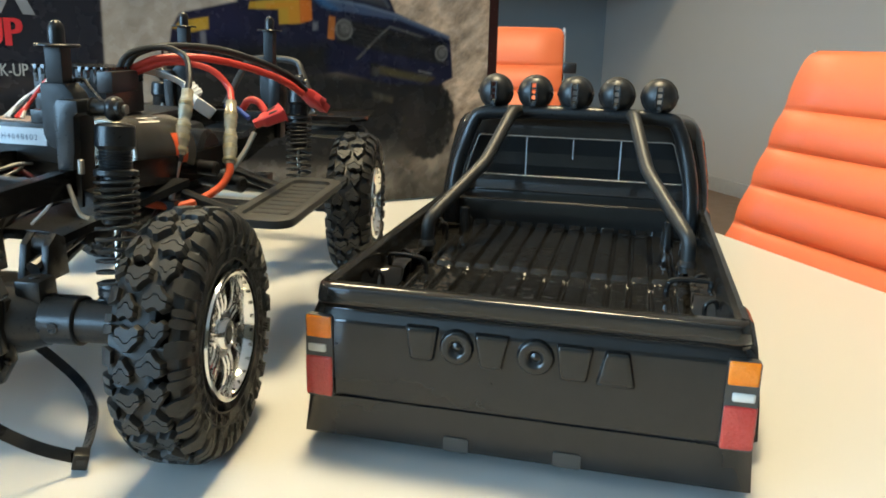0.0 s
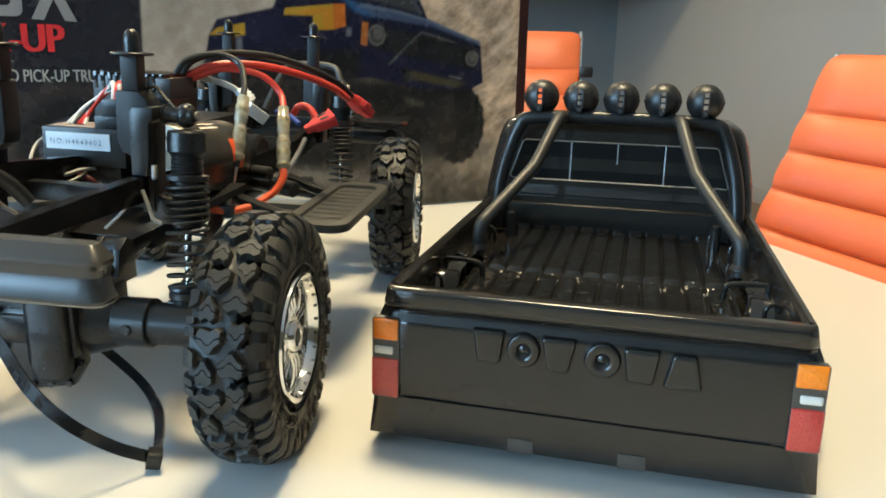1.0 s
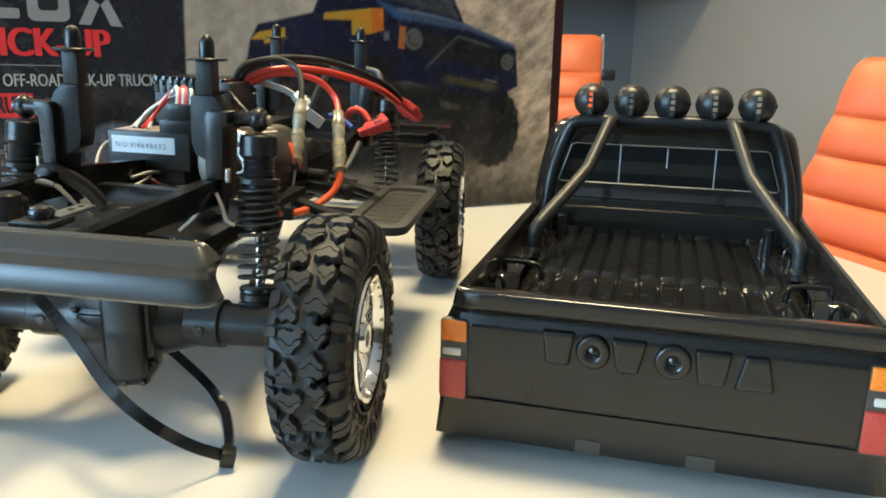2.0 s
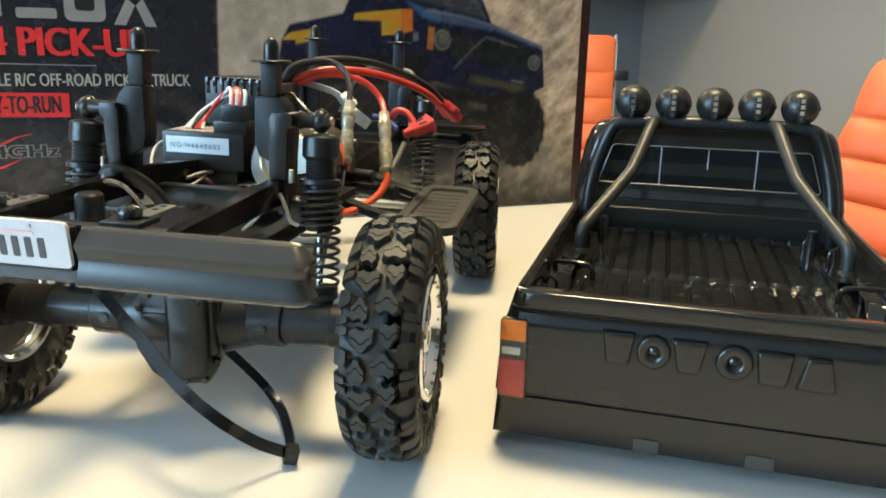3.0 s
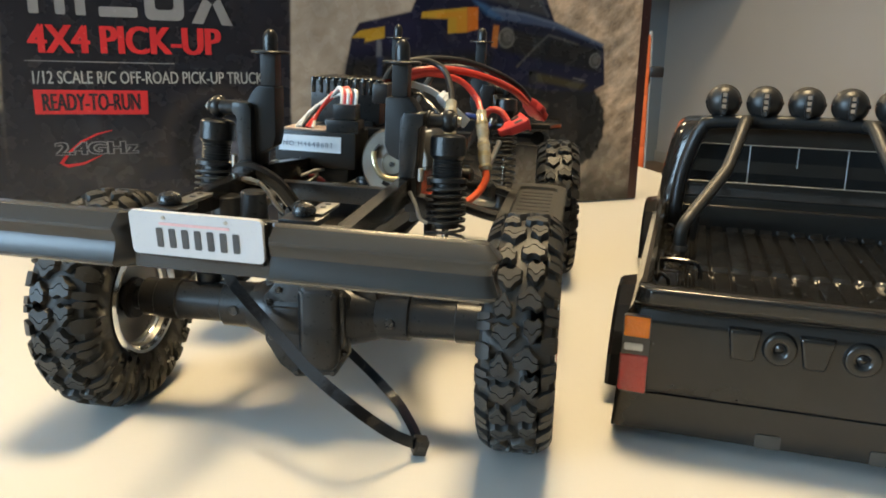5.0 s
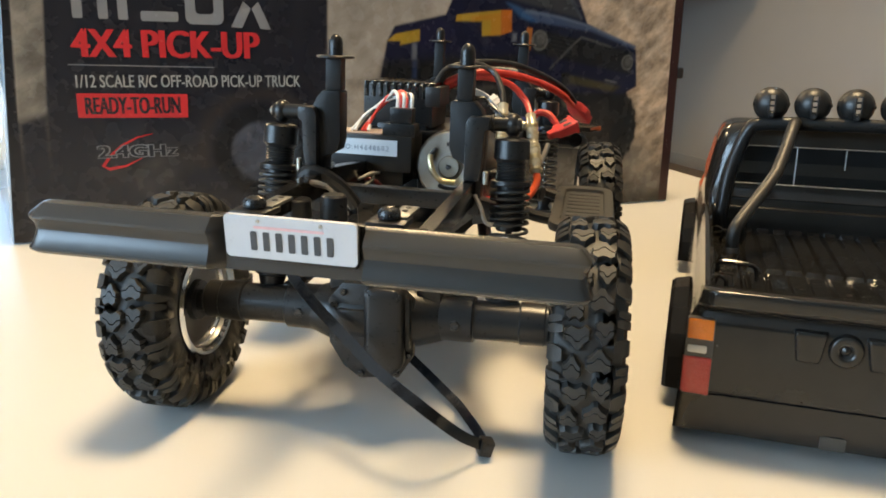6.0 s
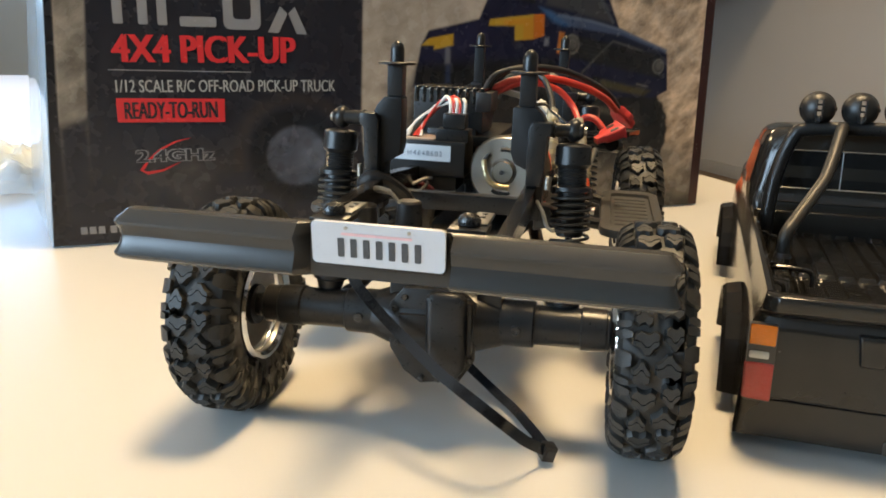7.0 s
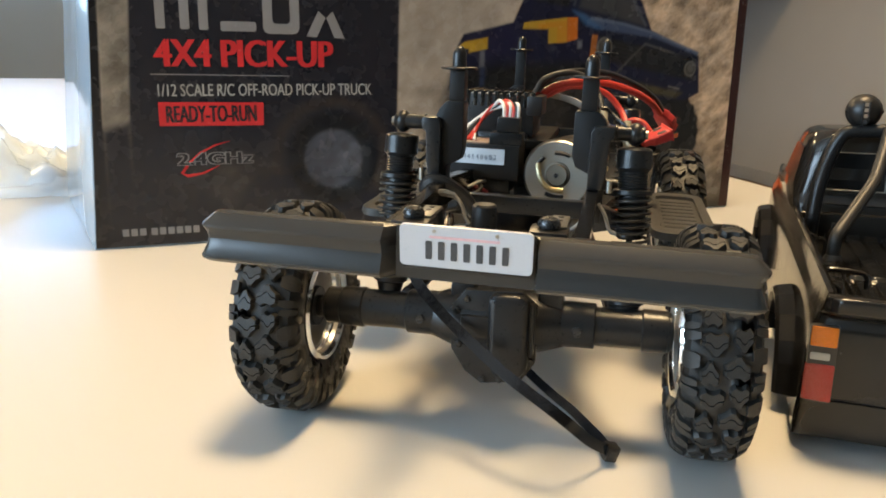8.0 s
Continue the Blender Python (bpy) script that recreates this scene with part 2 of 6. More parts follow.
def lettering(name, text, material, parent, m, width, height, bold=0.0, depth=0.0002, gap=1.0):
    """Built-in font, stretched to a width and height, lying on the plane of m (x right, y up, z out)."""
    cu = bpy.data.curves.new(name, "FONT")
    cu.body, cu.size, cu.offset = text, 1.0, bold
    cu.resolution_u = 3
    cu.space_character = gap
    ob = bpy.data.objects.new(name, cu)
    scene.collection.objects.link(ob)
    bpy.context.view_layer.update()
    me = bpy.data.meshes.new_from_object(ob.evaluated_get(bpy.context.evaluated_depsgraph_get()))
    bpy.data.objects.remove(ob)
    xs, ys = [v.co.x for v in me.vertices], [v.co.y for v in me.vertices]
    sx, sy = width / (max(xs) - min(xs)), height / (max(ys) - min(ys))
    x0, y0 = min(xs), min(ys)
    for v in me.vertices:
        v.co = m @ Vector(((v.co.x - x0) * sx, (v.co.y - y0) * sy, depth))
    me.materials.clear()
    me.materials.append(material)
    out = new(name, me)
    out.parent = parent
    return out


# ---- room ----
def structure(name, bm, material, label, category):
    ob = part(name, bm, material)
    ob.matrix_world = ROOM
    return tagged(ob, label, category, kind="structure")


FLOOR_Z = -0.74
structure("floor", box(-3.9, 3.5, -3.2, 5.9, FLOOR_Z - 0.1, FLOOR_Z), M_FLOOR, "brown wooden floor of the meeting room", "floor")
structure("ceiling", box(-3.9, 3.5, -3.2, 5.9, CEILING, CEILING + 0.1), M_CEIL, "plain white ceiling of the meeting room", "ceiling")
structure("wall_east", box(3.3, 3.5, -3.2, 5.9, FLOOR_Z, CEILING), M_WALL, "plain grey painted wall of the meeting room", "wall")


def window_wall(name, m, length, x0, x1, z0, z1):
    """A wall along x, 0.15 thick, with one opening; m places it."""
    bm = bmesh.new()
    for a, b, c, d in ((0, x0, FLOOR_Z, CEILING), (x1, length, FLOOR_Z, CEILING), (x0, x1, FLOOR_Z, z0), (x0, x1, z1, CEILING)):
        box(a, b, 0, 0.15, c, d, bm=bm)
    wall = part(name, bm, M_WALLSHADE if name == "wall_north" else M_WALL)
    wall.matrix_world = ROOM @ m
    tagged(wall, "painted wall with a wide window opening", "wall", kind="structure")
    win = thing({"wall_north": "window_1", "wall_west": "window_2"}[name], ROOM @ m, "unseen wide window with a pale frame and daylight outside", "window", kind="structure")
    bm = bmesh.new()
    for a, b, c, d in ((x0, x1, z0, z0 + 0.05), (x0, x1, z1 - 0.05, z1), (x0, x0 + 0.05, z0 + 0.05, z1 - 0.05), (x1 - 0.05, x1, z0 + 0.05, z1 - 0.05),
                       ((x0 + x1) / 2 - 0.03, (x0 + x1) / 2 + 0.03, z0 + 0.05, z1 - 0.05)):
        box(a, b, 0.04, 0.11, c, d, 0.006, bm=bm)
    part("window_frame", bm, M_FRAME, win)
    back = part("backdrop", box(x0 - 0.4, x1 + 0.4, 0.30, 0.32, z0 - 0.4, z1 + 0.4), M_OUTSIDE)
    back.matrix_world = ROOM @ m
    tagged(back, "bright bluish daylight outside the window", "backdrop", kind="structure")


# north opening is an addition, set high enough to stay out of view
window_wall("wall_north", pose(-3.9, 5.6, 0), 7.2, 0.15, 2.75, 0.62, 1.64)
window_wall("wall_west", pose(-3.75, -3.0, 0, 0, 0, 90), 8.6, 0.7, 3.7, 0.30, 1.60)
# unseen box, added to keep lamp light off the wall corner
structure("trim", box(1.2, 3.3, 4.60, 5.6, 0.55, CEILING), M_WALLSHADE, "unseen blue-grey box added to shade the wall corner", "trim")
# never in view; its dark brown is there to be reflected
structure("wall_south", box(-3.75, 3.3, -3.2, -3.0, FLOOR_Z, CEILING), M_WALLDARK, "unseen dark brown wall, toned to darken the glossy reflections", "wall")
bm = bmesh.new()
box(3.285, 3.3, -3.0, 5.6, FLOOR_Z, FLOOR_Z + 0.09, 0.003, bm=bm)
structure("baseboard", bm, M_EDGE, "low grey skirting board along the wall", "baseboard")

for lx, ly, lw, lp in LAMPS:
    lamp = thing("ceiling_light", ROOM @ pose(lx, ly, CEILING), "square white ceiling panel lamp, switched on", "ceiling light", "ceiling lights")
    fr, le = bmesh.new(), lw + 0.02
    for x0, x1, y0, y1 in ((-le, le, -le, -lw), (-le, le, lw, le), (-le, -lw, -lw, lw), (lw, le, -lw, lw)):
        box(x0, x1, y0, y1, -0.03, 0, 0.002, bm=fr)
    part("frame", fr, M_FRAME, lamp)
    part("diffuser", box(-lw, lw, -lw, lw, -0.02, -0.01), M_PANEL, lamp, "warm glowing diffuser")

# ---- conference table ----
table = thing("conference_table", ROOM @ pose(-0.45, 1.3, FLOOR_Z), "long conference table with a smooth white laminate top", "table")
T0, T1 = -0.45, 1.3
part("tabletop", box(-1.35 - T0, 0.425 - T0, -1.3 - T1, 3.87 - T1, 0.74 - 0.028, 0.74, 0.003), M_TABLE, table)
for sx in (-0.55, 0.55):
    for sy in (-2.0, 0.0, 2.0):
        part("leg", box(sx - 0.04, sx + 0.04, sy - 0.04, sy + 0.04, 0, 0.712, 0.006), M_EDGE, table)
# ---- office chairs ----
def office_chair(m, label, top, bracket=False):
    """Backrest across x, facing -y, floor at z = 0."""
    ch = thing("office_chair", m, label, "chair", "chairs along the table")
    W, H, N = 0.215, 0.56, 8
    tilt = radians(21)
    base = top - H * math.cos(tilt)
    rows = []
    steps = (2 * N + 1) * 7
    for k in range(steps + 1):
        s = k / steps
        e = s * (N + 0.5)
        puff = abs(math.sin(math.pi * (e if e < N - 1 else N - 1 + (e - N + 1) / 1.5))) ** 0.55 * 0.0125   # the top panel is taller
        z, y0 = base + H * s * math.cos(tilt), H * s * math.sin(tilt)
        hw = W * (1 - 0.04 * s) - 0.020 * (1 - math.sqrt(1 - max(0.0, 1 - (1 - s) * H / 0.020) ** 2))   # round top corners
        ring = []
        for x, q in ((-hw, 0.2), (-hw * 0.96, 0.8), (-hw * 0.6, 1), (0, 1), (hw * 0.6, 1), (hw * 0.96, 0.8), (hw, 0.2)):
            ring.append((x, y0 - (0.006 + puff) * q, z))
        for x, q in ((hw * 0.96, 0.8), (hw * 0.5, 1), (-hw * 0.5, 1), (-hw * 0.96, 0.8)):
            ring.append((x, y0 + (0.006 + puff * 0.6) * q, z))
        rows.append(ring)
    part("backrest", loft(rows), M_ORANGE, ch, "orange leather back with sewn cross seams", angle=60)
    for sx in (-1, 1):
        part("side_rail", tube([(sx * W, 0.010, base - 0.02), (sx * W * 0.985, H * 0.5 * math.sin(tilt) + 0.010, base + H * 0.5 * math.cos(tilt)),
                                (sx * W * 0.965, H * math.sin(tilt) + 0.002, base - 0.020 + H * math.cos(tilt)),
                                (sx * W * 0.945, H * math.sin(tilt) + 0.008, base - 0.015 + H * math.cos(tilt))], 0.0042), M_CHROME, ch, "chrome side rail")
        part("corner_cap", ball((sx * W * 0.945, H * math.sin(tilt) - 0.004, base - 0.017 + H * math.cos(tilt)), 0.0065, n=14), M_CHROME, ch, "chrome corner cap")
        part("armrest", tube([(sx * 0.222, 0.06, 0.56), (sx * 0.235, -0.02, 0.575), (sx * 0.235, -0.20, 0.57), (sx * 0.23, -0.23, 0.53), (sx * 0.22, -0.19, 0.44)], 0.011), M_PLASTIC, ch, "black arm loop")
    if bracket:
        part("back_bracket", box(W * 0.97, W * 0.97 + 0.035, 0.135, 0.165, 0.815, 0.842, 0.006), M_PLASTIC, ch, "small black bracket")
    rows = []
    for k in range(33):
        s = k / 32
        puff = abs(math.sin(math.pi * s * 6)) ** 0.45 * 0.012
        rows.append([(x, -0.46 * s - 0.01, z) for x, z in ((-W, 0.43), (-W * 0.9, 0.437 + puff), (W * 0.9, 0.437 + puff), (W, 0.43), (W * 0.9, 0.41), (-W * 0.9, 0.41))])
    part("seat", loft(rows), M_ORANGE, ch, angle=60)
    part("column", cyl((0, -0.22, 0.08), (0, -0.22, 0.41), 0.025), M_CHROME, ch)
    star = bmesh.new()
    for k in range(5):
        a = 2 * math.pi * k / 5
        tube([(0, -0.22, 0.09), (0.28 * math.cos(a), -0.22 + 0.28 * math.sin(a), 0.06)], 0.016, smooth=False, bm=star)
    part("star_base", star, M_CHROME, ch)
    for k in range(5):
        a = 2 * math.pi * k / 5
        c = Vector((0.28 * math.cos(a), -0.22 + 0.28 * math.sin(a), 0.03))
        part("castor", cyl(c - Vector((0.012, 0, 0)), c + Vector((0.012, 0, 0)), 0.03, bevel=0.004), M_PLASTIC, ch)
    return ch


# room coordinates: backs stand across the room's y, facing the table
office_chair(ROOM @ pose(0.80, 0.798, FLOOR_Z, 0, 0, -90), "orange leather office chair with a ribbed back at the table", 0.883)
office_chair(pose(-0.356, 1.815, FLOOR_Z, 0, 0, 4), "orange leather office chair with chrome rails beside the table", 0.925, True)

# ---- wheels ----
WR = 0.0435


def crown(u):
    return WR - 62 * max(0.0, abs(u) - 0.0055) ** 2


LUG_A = (-1, -0.55, -0.18, 0.20, 0.56, 1)          # across a lug
LUG_TOP, LUG_SIPE, LUG_FOOT = (0.22, 0.50, 1.00, 1.00, 0.50, 0.16), (-0.16, -0.06, 0.34, 0.32, -0.10, -0.22), (-0.62, -0.90, -0.70, -0.70, -0.94, -0.66)


def tread_block(bm, pts, ang, mid, low=0.0028):
    """A lug: outline (u across, v round) raised from the carcass and tapered towards mid."""
    n = len(pts)
    cu, cv = mid
    levels = []
    for k, down in ((0.86, 0.0), (0.96, 0.0006), (1.06, low)):
        row = []
        for u, v in pts:
            uu, a = cu + (u - cu) * k, ang + (cv + (v - cv) * k) / WR
            r = crown(uu) - down
            row.append(bm.verts.new((uu, math.sin(a) * r, math.cos(a) * r)))
        levels.append(row)
    bm.faces.new(levels[0])
    for top, bot in zip(levels, levels[1:]):
        for i in range(n):
            bm.faces.new((top[i], bot[i], bot[(i + 1) % n], top[(i + 1) % n]))


def shoulder_block(bm, s, inner, ang, v0, v1, ext):
    """A block that starts on the tread and folds over the shoulder on to the sidewall."""
    prof = ((inner, crown(inner), 0.66), (0.0112, crown(0.0112), 1.0), (0.0131, crown(0.0131) + 0.0002, 1.0), (0.0141, 0.0377, 0.92), (0.0140, ext, 0.70))
    mid, half = (v0 + v1) / 2, (v1 - v0) / 2
    top, low = [], []
    for u, r, k in prof:
        for out, du, dr, kk in ((top, 0, 0, k), (low, -0.0026 if u > 0.0125 else 0, -0.0010 if u > 0.0125 else -0.0028, k * 1.10)):
            row = []
            for e in (-1, 1):
                a = ang + (mid + e * half * kk) / WR
                row.append(bm.verts.new((s * (u + du), math.sin(a) * (r + dr), math.cos(a) * (r + dr))))
            out.append(row)
    for i in range(len(prof) - 1):
        bm.faces.new((top[i][0], top[i][1], top[i + 1][1], top[i + 1][0]))
        for e in (0, 1):
            bm.faces.new((top[i][e], top[i + 1][e], low[i + 1][e], low[i][e]))
    for i in (0, -1):
        bm.faces.new((top[i][0], top[i][1], low[i][1], low[i][0]))


def tyre_mesh():
    bm = lathe([(-0.0108, 0.0222), (-0.0124, 0.0250), (-0.0132, 0.0310), (-0.0131, 0.0362), (-0.0117, 0.0393), (-0.0065, 0.0410), (0, 0.0413),
                (0.0065, 0.0410), (0.0117, 0.0393), (0.0131, 0.0362), (0.0132, 0.0310), (0.0124, 0.0250), (0.0108, 0.0222), (0.0098, 0.0218), (-0.0098, 0.0218)],
               (0, 0, 0), (1, 0, 0), n=56, ring=True)
    rows = 28
    pitch = 2 * math.pi * WR / rows
    rnd = random.Random(4)
    h = pitch * 0.455
    for k in range(rows):
        flip = -1 if k % 2 else 1
        for s in (-1, 1):
            # wide lugs reach over the middle, narrow ones stand back from it
            wide = (flip < 0) == (s < 0)
            ang = 2 * math.pi * (k + (0.20 if s > 0 else -0.06)) / rows + rnd.uniform(-0.008, 0.008)
            cu, hw = (s * 0.0038, 0.0044) if wide else (s * 0.0052, 0.0032)
            edge = [[(cu + a * hw, flip * b * h) for a, b in zip(LUG_A, line)] for line in
                    (LUG_TOP, [q + 0.055 for q in LUG_SIPE], [q - 0.055 for q in LUG_SIPE], LUG_FOOT)]
            # each lug in two halves, parted by a wavy sipe
            tread_block(bm, edge[0] + edge[1][::-1], ang, (cu, 0.0))
            tread_block(bm, edge[2] + edge[3][::-1], ang, (cu, 0.0))
            # shoulder block between the rows, reaching in beside the narrow lugs
            ang2 = ang + pitch * (0.50 if s > 0 else 0.44) / WR
            inner = 0.0089 if wide else 0.0093
            if k % 2:
                shoulder_block(bm, s, inner, ang2, -pitch * 0.34, -pitch * 0.03, 0.0338)
                shoulder_block(bm, s, inner + 0.0004, ang2, pitch * 0.03, pitch * 0.30, 0.0350)
            else:
                shoulder_block(bm, s, inner - 0.0004, ang2, -pitch * 0.31, pitch * 0.28, 0.0352)
                for v in (-0.20, -0.07, 0.07, 0.20):
                    shoulder_block(bm, s, 0.0128, ang2, pitch * (v - 0.035), pitch * (v + 0.035), 0.0326)
    # raised marks on the sidewalls, too small to read
    for s in (-1, 1):
        for k in list(range(2, 11)) + list(range(17, 24)):
            a = 2 * math.pi * k / 30
            for da0, da1, r0, r1 in ((-0.055, -0.030, 0.0270, 0.0298), (-0.030, 0.040, 0.0290, 0.0298), (0.000, 0.040, 0.0270, 0.0277)):
                ps = [(r0, a + da0), (r0, a + da1), (r1, a + da1), (r1, a + da0)]
                A = [bm.verts.new((s * 0.0134, math.sin(t) * r, math.cos(t) * r)) for r, t in ps]
                B = [bm.verts.new((s * 0.0115, math.sin(t) * r, math.cos(t) * r)) for r, t in ps]
                bm.faces.new(A)
                for i in range(4):
                    bm.faces.new((A[i], B[i], B[(i + 1) % 4], A[(i + 1) % 4]))
    for r in (0.0262, 0.0306):
        lathe([(x, rr) for x, rr in ((0.0120, r - 0.0006), (0.0133, r - 0.0003), (0.0133, r + 0.0003), (0.0120, r + 0.0006))], (0, 0, 0), (1, 0, 0), n=48, bm=bm, ring=True)
    # every block is moulded to the carcass: tie its foot to the rubber below
    islands, seen = [], set()
    for v in bm.verts:
        if v in seen:
            continue
        todo, island = [v], [v]
        seen.add(v)
        while todo:
            for e in todo.pop().link_edges:
                for w in e.verts:
                    if w not in seen:
                        seen.add(w)
                        island.append(w)
                        todo.append(w)
        islands.append(island)
    islands.sort(key=len)
    rubber = islands.pop()
    for island in islands:
        foot = min(island, key=lambda w: w.co.y ** 2 + w.co.z ** 2)
        near = min(rubber, key=lambda w: (w.co - foot.co).length_squared)
        bm.faces.new((foot, foot.link_edges[0].other_vert(foot), near))
    return bm


def rim_mesh():
    """Deep chrome dish with six ribbed spokes between round openings, lug nuts and a ring of small bolts."""
    bm = lathe([(0.0118, 0.0229), (0.0127, 0.0226), (0.0130, 0.0218), (0.0126, 0.0208), (0.0112, 0.0200), (0.0060, 0.0192), (-0.004, 0.0188), (-0.0108, 0.0194), (-0.0122, 0.0206), (-0.0124, 0.0218),
                (-0.0112, 0.0226), (-0.009, 0.0217), (0.009, 0.0217)], (0, 0, 0), (1, 0, 0), n=48, ring=True)
    for k in range(6):
        m = Matrix.Rotation(-2 * math.pi * k / 6, 4, "X")
        stations = ((0.0088, 0.0040, 0.0042, 0.0068), (0.0096, 0.0040, 0.0044, 0.0105), (0.0092, 0.0030, 0.0052, 0.0150), (0.0076, 0.0010, 0.0078, 0.0193))
        loft([[m @ Vector(p) for p in ((x1, -w1, r), (x1, w1, r), (x0, w1 + 0.0004, r), (x0, -w1 - 0.0004, r))] for x1, x0, w1, r in stations], bm=bm)
        for e in (-0.62, 0.0, 0.62):
            tube([m @ Vector((x1 + 0.0001, e * w1, r)) for x1, x0, w1, r in stations], 0.00055, n=6, smooth=False, bm=bm)
        for r in (0.0120, 0.0140, 0.0160):
            tube([m @ Vector((0.0094, -0.0036, r)), m @ Vector((0.0094, 0.0036, r))], 0.0004, n=5, smooth=False, bm=bm)
        nut = m @ Vector((0, 0.0046, 0.0080))
        cyl(nut + Vector((0.004, 0, 0)), nut + Vector((0.0084, 0, 0)), 0.0016, n=6, bevel=0.0003, bm=bm)
        m2 = Matrix.Rotation(-2 * math.pi * (k + 0.5) / 6, 4, "X")
        nut = m2 @ Vector((0, 0, 0.0128))
        cyl(nut + Vector((0.0005, 0, 0)), nut + Vector((0.0050, 0, 0)), 0.0020, n=12, bevel=0.0004, bm=bm)
    lathe([(0.001, 0.0086), (0.0086, 0.0086), (0.0094, 0.0080), (0.0094, 0.0058), (0.0106, 0.0054), (0.0112, 0.0048), (0.0112, 0.0034), (0.0100, 0.0030)], (0, 0, 0), (1, 0, 0), n=28, bm=bm)
    for k in range(24):
        a = 2 * math.pi * (k + 0.5) / 24
        c = Vector((0.0112, math.sin(a) * 0.0204, math.cos(a) * 0.0204))
        cyl(c, c + Vector((0.0012, 0, 0)), 0.0007, n=6, bm=bm)
    return bm


def hub_mesh():
    bm = cyl((-0.0105, 0, 0), (0.0075, 0, 0), 0.0045, n=16, bevel=0.0006)
    cyl((0.0075, 0, 0), (0.0112, 0, 0), 0.0030, n=6, bevel=0.0004, bm=bm)
    lathe([(-0.008, 0.0045), (-0.008, 0.0080), (-0.006, 0.0084), (-0.004, 0.0045)], (0, 0, 0), (1, 0, 0), n=24, bm=bm)
    return bm


# ---- chassis ----
chassis = thing("model_truck_chassis", pose(-0.184, 0.2002, 0, 0, 0, 7.0),
                "bare black radio-controlled truck chassis standing on the white table", "model truck")
E = chassis
wheel_meshes = None
for wx, wy in ((0.0756, 0), (-0.0868, 0.0015), (0.0775, 0.232), (-0.0868, 0.232)):
    if wheel_meshes is None:
        hub = part("wheel", hub_mesh(), M_PLASTIC, E, "chunky black off-road tyre on a chrome rim")
        ty = part("tyre", tyre_mesh(), M_RUBBER, hub, "black rubber tyre with deep tread lugs", angle=38)
        ty.data.transform(Matrix.Diagonal((0.93, 1, 1, 1)))
        ri = part("rim", rim_mesh(), M_CHROME, hub, "chrome spoked rim", angle=30)
        rb_ = part("rim_back", lathe([(-0.0105, 0.0191), (-0.0060, 0.0178), (-0.0035, 0.0140), (-0.0030, 0.0060), (-0.0020, 0.0060), (-0.0024, 0.0142), (-0.0048, 0.0184)], (0, 0, 0), (1, 0, 0), n=40, ring=True), M_RIMBACK, hub, "dull silver inner dish")
        lp = part("inner_lip", lathe([(-0.0098, 0.0215), (-0.0102, 0.0206), (-0.0099, 0.0198), (-0.0086, 0.0184), (-0.0072, 0.0180), (-0.0068, 0.0186), (-0.0076, 0.0205)], (0, 0, 0), (1, 0, 0), n=44, ring=True), M_CHROME, hub, "bright chrome inner lip")
        wheel_meshes = (hub.data, ty.data, ri.data, rb_.data, lp.data)
    else:
        hub = tagged(new("wheel", wheel_meshes[0]), "chunky black off-road tyre on a chrome rim")
        hub.parent = E
        ty = tagged(new("tyre", wheel_meshes[1]), "black rubber tyre with deep tread lugs")
        ri = tagged(new("rim", wheel_meshes[2]), "chrome spoked rim")
        rb_ = tagged(new("rim_back", wheel_meshes[3]), "dull silver inner dish")
        lp = tagged(new("inner_lip", wheel_meshes[4]), "bright chrome inner lip")
        ty.parent = ri.parent = rb_.parent = lp.parent = hub
    spin = 7 + 23 * (wx < 0) + 43 * (wy > 0)
    hub.matrix_basis = pose(wx, wy, WR - 0.0003, 0, 0, (0 if wx > 0 else 180) + (4 if wy > 0.1 else 1 if wx > 0 else 0)) @ pose(0, 0, 0, spin, 0, 0)
    if wx < 0 and wy < 0.1:
        c, q = math.cos(radians(34)), math.sin(radians(34))
        face = Matrix(((0, 0, 1, wx + 0.0098), (c, -q, 0, wy + 0.0012), (q, c, 0, WR - 0.0148), (0, 0, 0, 1)))
        mark = lettering("moulded_mark", "QC-30", M_INK, hub, face, 0.0085, 0.0022)
        mark.matrix_basis = hub.matrix_basis.inverted()


def axle(y):
    ax = part("axle", cyl((-0.0745, y, 0.0445), (0.0625, y, 0.0445), 0.0076, n=24, bevel=0.0008), M_PLASTIC, E, "black plastic axle tube")
    for sx in (-1, 1):
        part("collar", cyl((sx * 0.024 - 0.003, y, 0.0445), (sx * 0.037 - 0.003, y, 0.0445), 0.0089, n=24, bevel=0.0005), M_PLASTIC, ax)
        part("screw", cyl((sx * 0.0305 - 0.003, y - 0.0094, 0.0445), (sx * 0.0305 - 0.003, y - 0.0070, 0.0445), 0.0021, n=12, bevel=0.0004), M_SCREW, ax)
        boss = part("boss", box(sx * 0.0170 - 0.0050, sx * 0.0170 + 0.0045, y - 0.0050, y + 0.0055, 0.0490, 0.0592, 0.0012), M_PLASTIC, ax)
        part("screw", cyl((sx * 0.0170, y, 0.0586), (sx * 0.0170, y, 0.0598), 0.0018, n=12, bevel=0.0003), M_SCREW, boss)
        part("link_mount", box(sx * 0.041 - 0.003, sx * 0.041 + 0.003, y + 0.001, y + 0.009, 0.046, 0.0525, 0.001), M_PLASTIC, ax)
        part("knuckle", cyl((sx * 0.0545 - 0.0035, y, 0.0445), (sx * 0.0645 - 0.0035, y, 0.0445), 0.0083, 0.0080, n=20, bevel=0.0006), M_PLASTIC, ax)
    return ax


rear_axle = axle(0.001)
axle(0.232)
